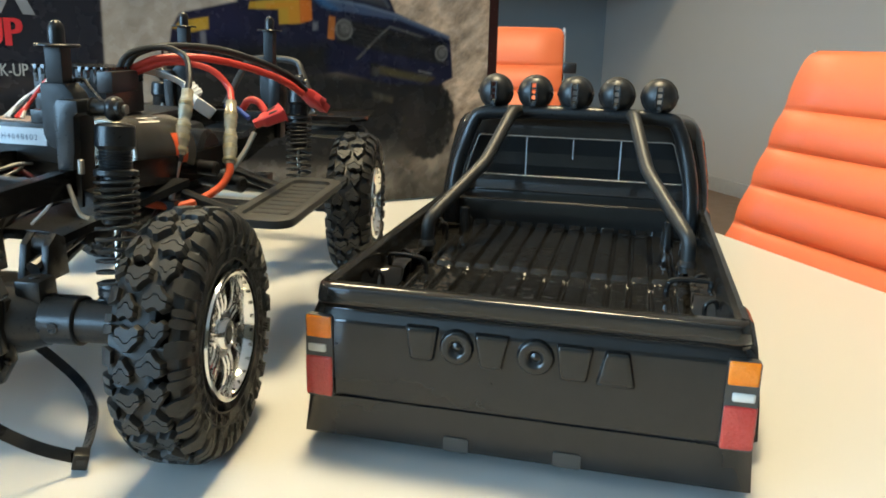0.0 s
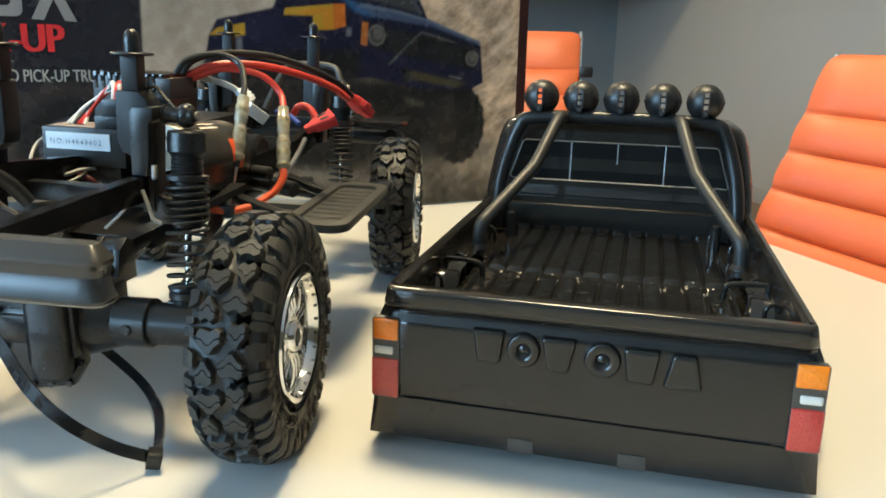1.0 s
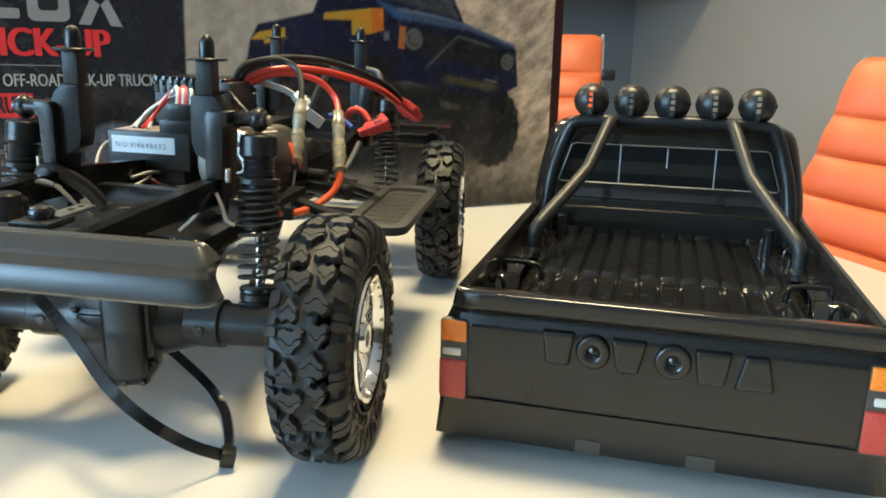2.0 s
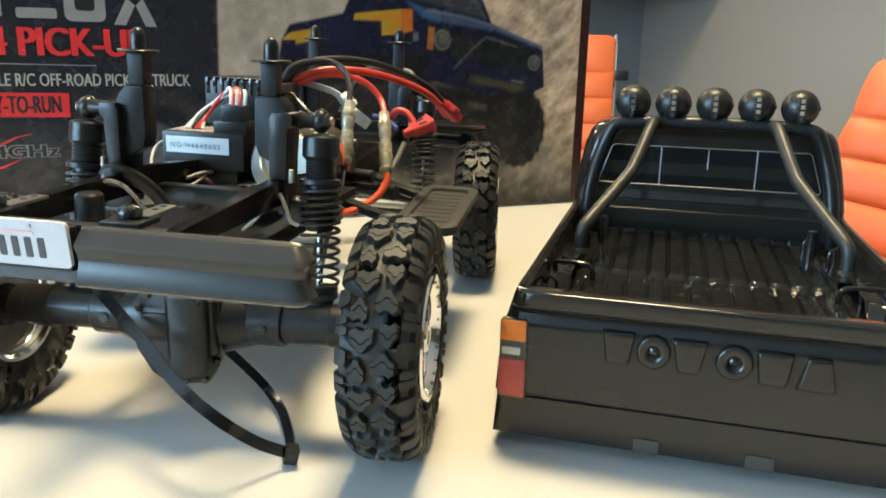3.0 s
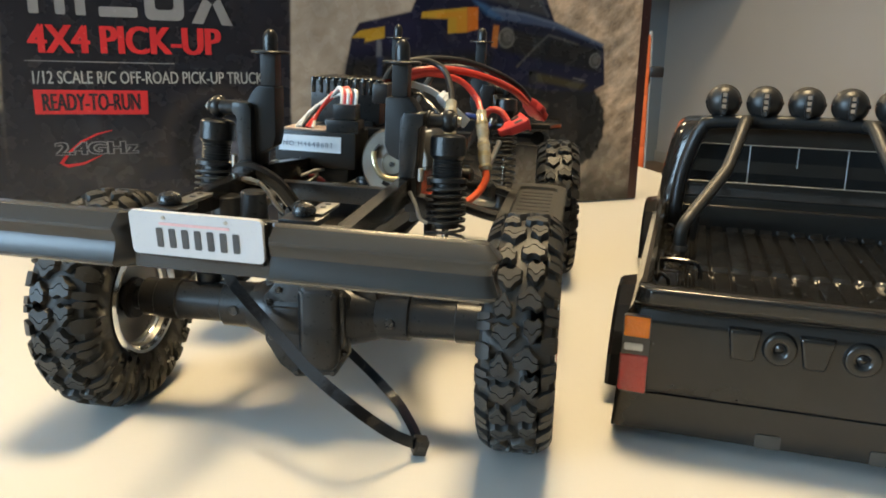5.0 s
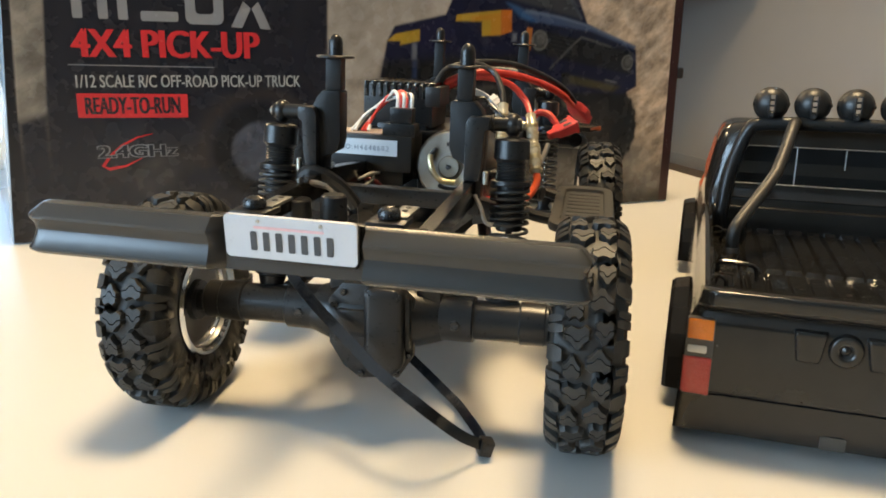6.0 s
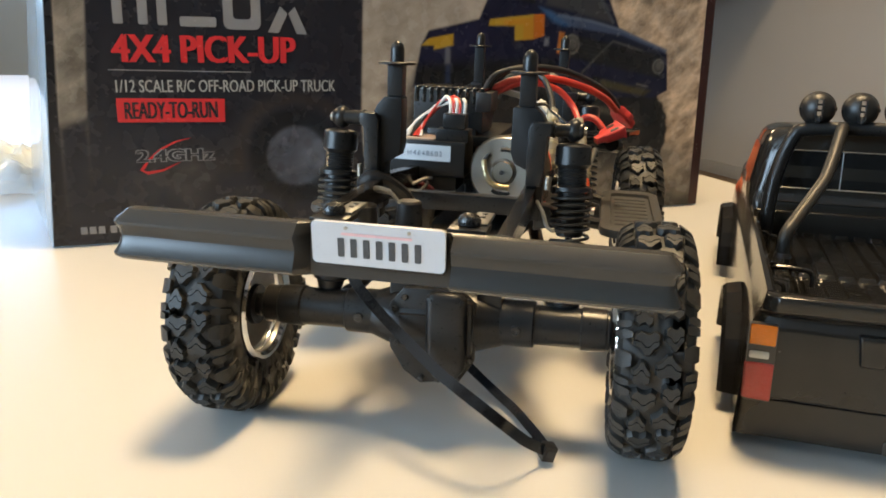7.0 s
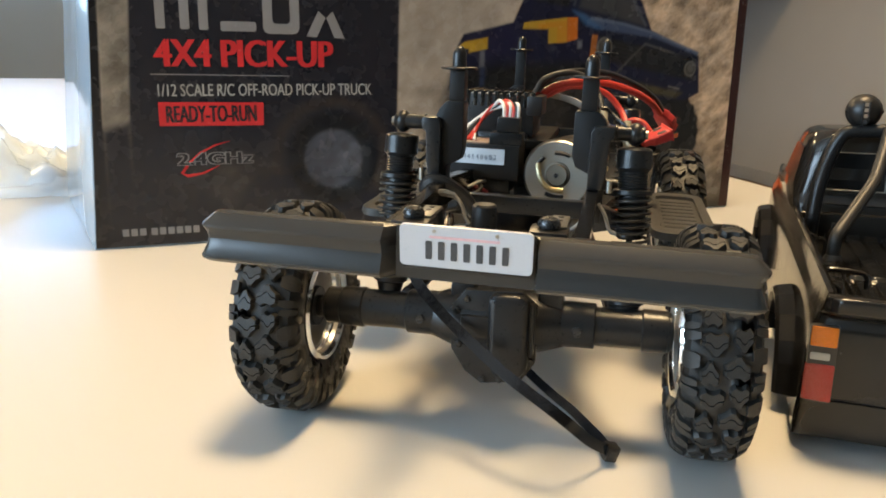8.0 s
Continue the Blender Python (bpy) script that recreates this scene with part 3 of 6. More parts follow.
# rear differential: pumpkin, cover with a flange and its screws
bm = loft([[(x, z) and (x * k - 0.004, yy, 0.0425 + z * k) for x, z in
            [(0.0165 * math.cos(a), 0.0165 * math.sin(a)) for a in [2 * math.pi * i / 16 for i in range(16)]]]
           for yy, k in ((0.030, 0.45), (0.020, 0.75), (0.008, 0.98), (-0.006, 1.0))])
loft([[(s, 0.001 + math.cos(a) * r, 0.0440 + math.sin(a) * r) for a in [2 * math.pi * i / 14 for i in range(14)]] for s, r in ((-0.030, 0.0085), (-0.019, 0.0125), (0.010, 0.0125), (0.022, 0.0088))], bm=bm)
part("differential", bm, M_PLASTIC, rear_axle, "black differential housing")
oct1 = [(-0.0205, 0.0345), (-0.0205, 0.0520), (-0.0150, 0.0585), (0.0065, 0.0590), (0.0125, 0.0535), (0.0125, 0.0315), (0.0070, 0.0228), (-0.0085, 0.0208), (-0.0150, 0.0255)]
part("flange", prism(oct1, "y", -0.0095, -0.0062, bevel=0.0005), M_PLASTIC, rear_axle)
oct2 = [(-0.0055, 0.0315), (-0.0055, 0.0570), (-0.0035, 0.0590), (0.0075, 0.0590), (0.0100, 0.0565), (0.0100, 0.0300), (0.0070, 0.0258), (-0.0025, 0.0252)]
part("diff_cover", prism(oct2, "y", -0.0158, -0.0095, bevel=0.0026), M_PLASTIC, rear_axle, angle=60)
part("diff_rib", prism([(0.0098, 0.0345), (0.0098, 0.0560), (0.0118, 0.0550), (0.0118, 0.0355)], "y", -0.0132, -0.0095, bevel=0.0008), M_PLASTIC, rear_axle)
part("diff_cover", box(-0.0165, -0.0045, -0.0125, -0.0095, 0.0405, 0.0490, 0.0010), M_PLASTIC, rear_axle)
for x, z in ((-0.0175, 0.0365), (-0.0145, 0.0550), (0.0110, 0.0318), (0.0060, 0.0240), (-0.0080, 0.0228), (-0.0012, 0.0232), (0.0100, 0.0550), (-0.0180, 0.0500)):
    part("screw", cyl((x, -0.0108, z), (x, -0.0090, z), 0.0013, n=10, bevel=0.0003), M_SCREW, rear_axle)

# frame
for sx in (-1, 1):
    x = sx * 0.0285
    bm = loft([[(x + a * 0.0022 * sx, y, z) for a, z in ((-1, z0), (-1, z1), (1, z1), (1, z0), (0.55, z0), (0.55, z1 - 0.0012), (-0.55, z1 - 0.0012), (-0.55, z0))]
               for y, z0, z1 in ((-0.072, 0.0900, 0.0955), (-0.030, 0.0888, 0.0965), (0.012, 0.0880, 0.0975), (0.10, 0.078, 0.0905), (0.17, 0.078, 0.0905), (0.21, 0.084, 0.0975), (0.285, 0.086, 0.096))])
    part("frame_rail", bm, M_RAIL, E, "black frame rail")
for y, z0, z1 in ((0.0245, 0.0822, 0.0893), (0.10, 0.080, 0.088), (0.262, 0.087, 0.095)):
    part("crossmember", box(-0.026, 0.026, y - 0.003, y + 0.003, z0, z1, 0.0007), M_PLASTIC, E, "black crossmember")
part("crossmember", box(-0.0310, 0.0310, -0.0815, -0.0755, 0.0948, 0.0978, 0.0006), M_PLASTIC, E, "flat black bumper mounting bar")
for x in (-0.0195, 0.0195):
    tb = part("mounting_tab", box(x - 0.0052, x + 0.0056, -0.0805, -0.0690, 0.0976, 0.0994, 0.0005), M_PLASTIC, E)
    part("tab_strip", box(x - 0.0002, x + 0.0050, -0.0740, -0.0585, 0.0990, 0.1001, 0.0004), M_STRIP, tb, "dull grey metal strip with two holes")
    part("screw", lathe([(0, 0.0032), (0.0012, 0.0033), (0.0024, 0.0026), (0.0030, 0.0012), (0.0031, 0.0002)], (x, -0.0745, 0.0998), (0, 0, 1), n=16), M_SCREW, tb, "black round-head screw")
    for y in (-0.0660, -0.0615):
        part("hole", cyl((x + 0.0024, y, 0.0998), (x + 0.0024, y, 0.1003), 0.0009, n=10), M_INK, tb)
part("post", cyl((-0.0012, -0.060, 0.080), (-0.0012, -0.060, 0.1020), 0.0050, 0.0037, n=24, bevel=0.0006), M_PLASTIC, E, "short tapered black post")
part("cable_guide", ribbon([(-0.0372, -0.0090, 0.0878), (-0.0332, -0.0095, 0.0918), (-0.0292, -0.0100, 0.0941), (-0.0250, -0.0100, 0.0948), (-0.0207, -0.0095, 0.0941)], 0.0068, 0.0012, (0.25, -0.9, 0.35)), M_STRAP, E, "flat dark beige cable guide")
part("post", cyl((-0.026, -0.026, 0.076), (-0.026, -0.026, 0.0925), 0.0055, 0.0048, n=20, bevel=0.0005), M_PLASTIC, E)
part("arched_brace", tube([(-0.0330, 0.0030, 0.0880), (-0.0345, 0.0020, 0.0940), (-0.0325, 0.0010, 0.0970), (-0.0290, 0.0010, 0.0972), (-0.0245, 0.0030, 0.0948), (-0.0200, 0.0060, 0.0905), (-0.0160, 0.0090, 0.0840)], 0.0028), M_PLASTIC, E, "curved black brace")
part("wire", tube([(-0.0302, -0.0110, 0.0948), (-0.0250, -0.0115, 0.0958), (-0.0207, -0.0110, 0.0945), (-0.0182, -0.0080, 0.0903), (-0.0177, -0.0030, 0.0853), (-0.0172, 0.0030, 0.0813)], 0.0007), M_GREYW, E, "thin pale cable")
for pts, r_, m_, lb in (([(0.0300, 0.0020, 0.0945), (0.0285, 0.0000, 0.0905), (0.0240, 0.0000, 0.0845), (0.0180, 0.0005, 0.0790)], 0.0006, M_GREYW, "thin pale lead"),
                        ([(0.0315, 0.0020, 0.0930), (0.0342, 0.0000, 0.0890), (0.0360, 0.0000, 0.0840), (0.0385, 0.0010, 0.0822)], 0.0007, M_GREYW, "thin pale lead"),
                        ([(0.0311, 0.0389, 0.0850), (0.0330, 0.0370, 0.0820), (0.0335, 0.0340, 0.0780)], 0.0015, M_RED, "short red lead"),
                        ([(-0.0275, 0.0600, 0.0835), (-0.0250, 0.0560, 0.0862), (-0.0205, 0.0560, 0.0845), (-0.0170, 0.0580, 0.0800)], 0.0012, M_DARKRED, "short dark red lead")):
    part("wire", tube(pts, r_), m_, E, lb)
for sx in (-1, 1):
    part("gusset", prism([(sx * 0.0300, 0.0800), (sx * 0.0305, 0.0905), (sx * 0.0355, 0.0895), (sx * 0.0440, 0.0840), (sx * 0.0440, 0.0815), (sx * 0.0360, 0.0815)], "y", 0.0090, 0.0170, bevel=0.0006), M_PLASTIC, E, "flared black gusset")
for sx in (-1, 1):
    for o in (0.0080, 0.0165):
        part("link_mount", prism([(0.0060, 0.0560), (0.0090, 0.0690), (0.0140, 0.0725), (0.0190, 0.0700), (0.0200, 0.0560)], "x", sx * o - 0.0014, sx * o + 0.0014, bevel=0.0005), M_PLASTIC, E)
    part("link_eye", cyl((sx * 0.0090, 0.0145, 0.0680), (sx * 0.0160, 0.0145, 0.0680), 0.0036, n=16, bevel=0.0006), M_PLASTIC, E, "black rod end")
    part("link", loft([[(sx * (0.0125 + 0.0220 * k) + a * 0.0034, 0.0145 + 0.066 * k, 0.0680 + 0.013 * k + b * 0.0016) for a, b in ((-1, -1), (1, -1), (1, 1), (-1, 1))] for k in (0, 0.12, 0.5, 1)]), M_PLASTIC, E, "flat black upper link")
part("skid_plate", box(-0.020, 0.020, 0.03, 0.18, 0.064, 0.0685, 0.001), M_PLASTIC, E)
part("gearbox", box(-0.014, 0.016, 0.105, 0.150, 0.066, 0.100, 0.004), M_PLASTIC, E, "black gearbox housing")
part("gearbox_cover", cyl((0.028, 0.128, 0.086), (0.010, 0.128, 0.086), 0.0125, n=28, bevel=0.002), M_PLASTIC, E)
part("drive_shaft", cyl((-0.004, 0.028, 0.046), (-0.002, 0.108, 0.072), 0.0035, n=14), M_PLASTIC, E)
for sx in (-1, 1):
    part("link", tube([(sx * 0.041, 0.004, 0.049), (sx * 0.030, 0.055, 0.061), (sx * 0.022, 0.092, 0.070)], 0.0030), M_PLASTIC, E, "black suspension link")
    part("link", tube([(sx * 0.013, 0.006, 0.061), (sx * 0.019, 0.045, 0.073), (sx * 0.023, 0.075, 0.078)], 0.0028), M_PLASTIC, E)
    part("link", tube([(sx * 0.041, 0.228, 0.049), (sx * 0.030, 0.180, 0.061), (sx * 0.022, 0.140, 0.070)], 0.0030), M_PLASTIC, E)
part("steering_rod", tube([(-0.052, 0.215, 0.048), (0.052, 0.215, 0.048)], 0.0026, smooth=False), M_STEEL, E)


# body posts on shock towers, shocks
def tower(y, top, sx, px, sink):
    """Tower with body post and damper arm on the side sx."""
    x = sx * px
    zt = top - 0.0235 + sink
    b0, b1 = (0.0015, 0.0085) if sx > 0 else (0.0050, 0.0108)   # the bracket is the same casting on both sides
    w = 0.0050 if sx > 0 else 0.0032
    bm = prism([(x + sx * o, z) for o, z in ((0.0034, 0.084), (0.0030, 0.1020), (-0.7 * w, 0.1050), (-w, 0.1090), (-w, zt + 0.0022), (0.0008 - w, zt + 0.0030), (0.0036, zt + 0.0030),
                                             (0.0064, zt), (0.0086, zt - 0.0050), (0.0086, 0.1120), (0.0080, 0.1010), (0.0074, 0.084))],
               "y", y - 0.0040, y + 0.0050, bevel=0.0006)
    tw = part("shock_tower", bm, M_POST, E, "black plastic shock tower")
    part("body_post", box(x - 0.0030, x + 0.0030, y - 0.0030, y + 0.0030, zt + 0.003, top - 0.0085, 0.0005), M_POST, tw, "upright body post")
    part("disc", cyl((x, y, top - 0.0088), (x, y, top - 0.0078), 0.0072, n=28, bevel=0.0003), M_PLASTIC, tw, "thin round stop disc")
    part("pin", lathe([(0, 0.0027), (0.0050, 0.0027), (0.0066, 0.0022), (0.0078, 0.0010), (0.0080, 0.0001)], (x, y, top - 0.0080), (0, 0, 1), n=18), M_PLASTIC, tw)
    if sx > 0 and y < 0.1:
        part("body_clip", tube([(x + 0.0020, y + 0.003, zt + 0.0034), (x + 0.0060, y + 0.004, zt + 0.0040), (x + 0.0085, y + 0.003, zt + 0.0020), (x + 0.0120, y + 0.001, 0.1225), (x + 0.0145, y, 0.1205)], 0.0007, n=6), M_SCREW, tw, "bent wire body clip")
    part("bracket", prism([(x + sx * o, z) for o, z in ((b0, 0.0975), (b0, 0.1185), (b0 + 0.0014, 0.1210), (b1 + 0.0016, 0.1210), (b1 + 0.0016, 0.1168), (b1, 0.1156), (b1 - 0.0004, 0.1040), (b1 - 0.0014, 0.0975))],
                          "y", y - 0.0075, y + 0.0015, bevel=0.0006), M_PLASTIC, tw)
    part("pin", cyl((x + sx * (b1 + 0.0012), y - 0.007, 0.0965), (x + sx * (b1 + 0.0012), y - 0.007, 0.1015), 0.0011, n=12, bevel=0.0003), M_STEEL, tw)
    part("arm", cyl((x + sx * (b1 - 0.001), y + 0.001, 0.1182), (-0.0505 if sx < 0 and y < 0.1 else sx * 0.0462, y + 0.001, 0.1182), 0.0028, n=16, bevel=0.0004), M_PLASTIC, tw)
    part("collar", cyl((x + sx * (b1 + 0.0014), y + 0.001, 0.1182), (x + sx * (b1 + 0.0026), y + 0.001, 0.1182), 0.0034, n=16, bevel=0.0003), M_PLASTIC, tw)
    return tw


def damper(y, sx):
    x = -0.0474 if sx < 0 and y < 0.1 else sx * 0.0428
    top, bot = Vector((x, y + 0.002, 0.1180)), Vector((x + sx * 0.0020, y - 0.006, 0.0515))
    d = (bot - top).normalized()
    sh = part("damper", lathe([(0.0046, 0.0036), (0.0052, 0.0060), (0.0060, 0.0066), (0.0125, 0.0067), (0.0132, 0.0060)] + [q for k in range(7) for q in ((0.0136 + k * 0.0010, 0.0056), (0.0141 + k * 0.0010, 0.0052))]
                              + [(0.0208, 0.0074), (0.0224, 0.0074), (0.0228, 0.0050)] + [q for k in range(5) for q in ((0.0240 + k * 0.0028, 0.0050), (0.0245 + k * 0.0028, 0.0055), (0.0255 + k * 0.0028, 0.0055), (0.0260 + k * 0.0028, 0.0050))] + [(0.0388, 0.0050), (0.0394, 0.0044)], top, d, n=26), M_PLASTIC, E, "black oil damper with a coil spring")
    part("cap", ball(top, 0.0044, n=18, squash=(0.8, 1, 1)), M_PLASTIC, sh)
    part("bolt", cyl(top + Vector((sx * 0.002, 0, 0)), top + Vector((sx * 0.0045, 0, 0)), 0.0017, n=12), M_STEEL, sh)
    part("piston_rod", cyl(top + d * 0.038, bot, 0.0013, n=12), M_CHROME, sh, "chrome piston rod")
    part("spring_seat", lathe([(-0.0075, 0.0050), (-0.0073, 0.0066), (-0.0058, 0.0069), (-0.0053, 0.0064), (-0.0048, 0.0069), (-0.0028, 0.0069), (-0.0022, 0.0056), (0.0020, 0.0046), (0.0060, 0.0056)], bot, d, n=22), M_PLASTIC, sh)
    dd, u, w = frame_of(d)
    pts = []
    turns = 12.0
    for k in range(int(turns * 14) + 1):
        q = k / (turns * 14)
        n_t = turns * q
        along = 0.0226 + 0.0024 * min(n_t, 6) + 0.0038 * max(0.0, n_t - 6)
        a = 2 * math.pi * turns * q
        pts.append(top + d * along + (u * math.cos(a) + w * math.sin(a)) * 0.0070)
    part("spring", tube(pts, 0.00068, n=6, smooth=False), M_SATIN, sh, "black coil spring")


for sx in (-1, 1):
    tower(0.012, 0.1465 + 0.0013 * (sx < 0), sx, 0.0250 + 0.0002 * (sx < 0), 0.0)
    tower(0.2225, 0.1550, sx, 0.0255 + 0.0020 * (sx < 0), -0.010)
    damper(0.012, sx)
    damper(0.2225, sx)

# rear bumper with its plate
prof = [(-0.0916, 0.1012), (-0.0936, 0.1012), (-0.0948, 0.1008), (-0.0974, 0.0985), (-0.0980, 0.0977), (-0.0979, 0.0969), (-0.0970, 0.0955), (-0.0966, 0.0938), (-0.0968, 0.0924),
        (-0.0979, 0.0896), (-0.0984, 0.0889), (-0.0983, 0.0882), (-0.0972, 0.0873), (-0.0940, 0.0867), (-0.0916, 0.0868)]
mid = [(max(y, -0.0928), z) for y, z in prof]


def bumper_end(sx, a):
    """The profile swung round the end of the bar."""
    c, q = math.cos(radians(a)) ** 0.55 if a < 90 else 0.0, math.sin(radians(a)) ** 0.55
    return [(sx * (0.0688 - (y + 0.0916) * q), -0.0916 + (y + 0.0916) * c, z) for y, z in prof]


rows = [bumper_end(-1, a) for a in (90, 75, 60, 45, 30, 15)]
for x, pr in ((-0.0688, prof), (-0.0225, prof), (-0.0195, mid), (0.0180, mid), (0.0190, prof), (0.0688, prof)):
    rows.append([(x, y, z) for y, z in pr])
rows += [bumper_end(1, a) for a in (15, 30, 45, 60, 75, 90)]
bumper = part("rear_bumper", loft(rows), M_BUMPER, E, "charcoal grooved plastic rear bumper", angle=20)
part("bumper_stay", box(-0.0130, -0.0080, -0.0900, -0.0720, 0.0900, 0.0955, 0.0006), M_PLASTIC, bumper)
part("bumper_stay", box(0.0080, 0.0130, -0.0900, -0.0720, 0.0900, 0.0955, 0.0006), M_PLASTIC, bumper)
PM = pose(0.0003, -0.0974, 0.0974, 90 + 8, 0, 0)
part("plate_mount", box(-0.0170, 0.0172, -0.0964, -0.0932, 0.0905, 0.1014, 0.0008), M_PLASTIC, E, "black plate mount")
plate = part("licence_plate", prism(rounded(-0.0174, 0.0174, -0.0057, 0.0057, 0.0013), "z", -0.0006, 0.0006), M_PLATE, E, "white model licence plate on the bumper")
plate.matrix_basis = PM
for k in range(7):
    x = -0.0108 + k * 0.00335
    part("plate_bar", prism(rounded(x + 0.0003, x + 0.0020, -0.0035, 0.0016, 0.0003, 2), "z", 0.0006, 0.00075), M_GREYINK, plate)
part("plate_bar", prism(rounded(-0.0095, 0.0090, 0.0024, 0.0031, 0.0003, 2), "z", 0.0006, 0.00075), M_PINKINK, plate, "pale red bar")
for x in (-0.0082, 0.0082):
    part("rivet", cyl((x, 0.0044, 0.0006), (x, 0.0044, 0.0009), 0.0005, n=10), M_STEEL, plate)

# running boards
def running_board(sx):
    out = rounded(0.0555, 0.0852, 0.071, 0.168, 0.0090, 6)
    inn = rounded(0.0600, 0.0808, 0.0795, 0.160, 0.0050, 6)
    def z(y):
        return 0.0685 + (y - 0.064) * 0.02
    rows = [[(sx * x, y, z(y) - 0.0030) for x, y in inn], [(sx * x, y, z(y) - 0.0036) for x, y in out], [(sx * (x + 0.0006 * (1 if x > 0.07 else -1)), y, z(y) - 0.0022) for x, y in out],
            [(sx * x, y, z(y)) for x, y in out], [(sx * (x * 0.94 + 0.073 * 0.06), 0.116 + (y - 0.116) * 0.975, z(y) + 0.0004) for x, y in out],
            [(sx * x, y, z(y)) for x, y in inn], [(sx * (x * 0.97 + 0.073 * 0.03), 0.116 + (y - 0.116) * 0.99, z(y) - 0.0016) for x, y in inn]]
    rb = part("running_board", loft(rows), M_STEP, E, "ribbed black side step")
    for k in range(9):
        y = 0.0815 + k * 0.0084
        part("tread_strip", box(sx * 0.0704 - 0.0082, sx * 0.0704 + 0.0082, y, y + 0.0064, z(y) - 0.0022, z(y) - 0.0012, 0.0005), M_STEP, rb)
    part("step_bracket", tube([(sx * 0.030, 0.090, 0.0735), (sx * 0.048, 0.091, 0.0680), (sx * 0.060, 0.092, 0.0662)], 0.0028), M_PLASTIC, rb)
    part("step_bracket", tube([(sx * 0.030, 0.148, 0.0755), (sx * 0.048, 0.147, 0.0700), (sx * 0.060, 0.146, 0.0672)], 0.0028), M_PLASTIC, rb)
    part("step_arm", cyl((sx * 0.026, 0.120, 0.0765), (sx * 0.050, 0.112, 0.0750), 0.0040, n=18, bevel=0.0008), M_PLASTIC, rb)
    part("step_arm", cyl((sx * 0.026, 0.108, 0.0835), (sx * 0.040, 0.106, 0.0830), 0.0034, n=18, bevel=0.0008), M_PLASTIC, rb)


running_board(1)
running_board(-1)

# motor
mo = part("motor", lathe([(0.0, 0.0152), (0.0012, 0.0160), (0.044, 0.0160), (0.046, 0.0150)], (0.0118, 0.059, 0.0938), (0.10, 1, -0.06), n=40), M_CAN, E, "round electric motor with a steel end plate")
part("end_plate", lathe([(-0.0012, 0.0020), (-0.0012, 0.0052), (-0.0006, 0.0058), (-0.0006, 0.0146), (0.0000, 0.0152), (0.0004, 0.0154)], (0.0118, 0.059, 0.0938), (0.10, 1, -0.06), n=40), M_STEEL, mo, "bright steel end plate")
part("bearing", cyl((0.0117, 0.0575, 0.0938), (0.0115, 0.0562, 0.0939), 0.0050, n=24, bevel=0.0005), M_BEARING, mo)
part("shaft", cyl((0.0115, 0.0565, 0.0938), (0.0113, 0.0550, 0.0939), 0.0010, n=12), M_SCREW, mo)
for a0, a1 in ((60, 100), (130, 165), (240, 290)):
    part("vent", tube([(0.0118 + 0.0098 * math.cos(radians(a0 + (a1 - a0) * k / 6)), 0.0582, 0.0938 + 0.0098 * math.sin(radians(a0 + (a1 - a0) * k / 6))) for k in range(7)], 0.0010, n=6), M_INK, mo)
part("motor_tab", tube([(0.0030, 0.0570, 0.0985), (0.0036, 0.0555, 0.0955), (0.0055, 0.0540, 0.0912), (0.0090, 0.0535, 0.0882), (0.0150, 0.0540, 0.0876)], 0.0012), M_BRASS, mo, "bent brass wire tab")
d_, u_, w_ = frame_of((0.10, 1, -0.06))
for a0, a1, s0, s1, m_, lb in ((-14, 34, 0.027, 0.037, M_ORANGEW, "orange print on the can"), (57, 61, 0.012, 0.027, M_WHITEW, "pale print on the can"), (68, 71, 0.014, 0.029, M_WHITEW, "")):
    ex, ez = Vector((1, -0.1, 0)).normalized(), Vector((0, 0.06, 1)).normalized()
    rows = [[Vector((0.0118, 0.059, 0.0938)) + d_ * s_ + (ex * math.cos(radians(a)) + ez * math.sin(radians(a))) * 0.0162 for s_ in (s0, s1)] for a in [a0 + (a1 - a0) * k / 6 for k in range(7)]]
    part("can_print", loft(rows, closed=False), m_, mo, lb)

# receiver with its plug block and serial sticker
rx = part("receiver", box(-0.0370, 0.0000, 0.0585, 0.0800, 0.0905, 0.1065, 0.0008), M_BLACKW, E, "black receiver box with a serial sticker")
part("receiver_base", box(-0.0330, -0.0040, 0.0610, 0.0820, 0.0840, 0.0905, 0.0008), M_BLACKW, rx)
part("sticker", box(-0.0350, -0.0065, 0.0580, 0.0586, 0.0975, 0.1045), M_STICKER, rx, "white serial number sticker")
lettering("serial_text", "NO:H4648602", M_BLUEINK, rx, pose(-0.0328, 0.0579, 0.0997, 90, 0, 0), 0.0226, 0.0022, -0.01, 0.0002, 1.3)
part("top_label", box(-0.0350, -0.0150, 0.0610, 0.0780, 0.1065, 0.1069), M_TOPLABEL, rx, "pale red printed label")
part("plug_block", box(-0.0140, 0.0008, 0.0600, 0.0700, 0.1060, 0.1118, 0.0006), M_PLASTIC, rx)
part("plug_block", box(-0.0110, -0.0010, 0.0610, 0.0690, 0.1118, 0.1185, 0.0005), M_PLASTIC, rx)
rnd = random.Random(21)
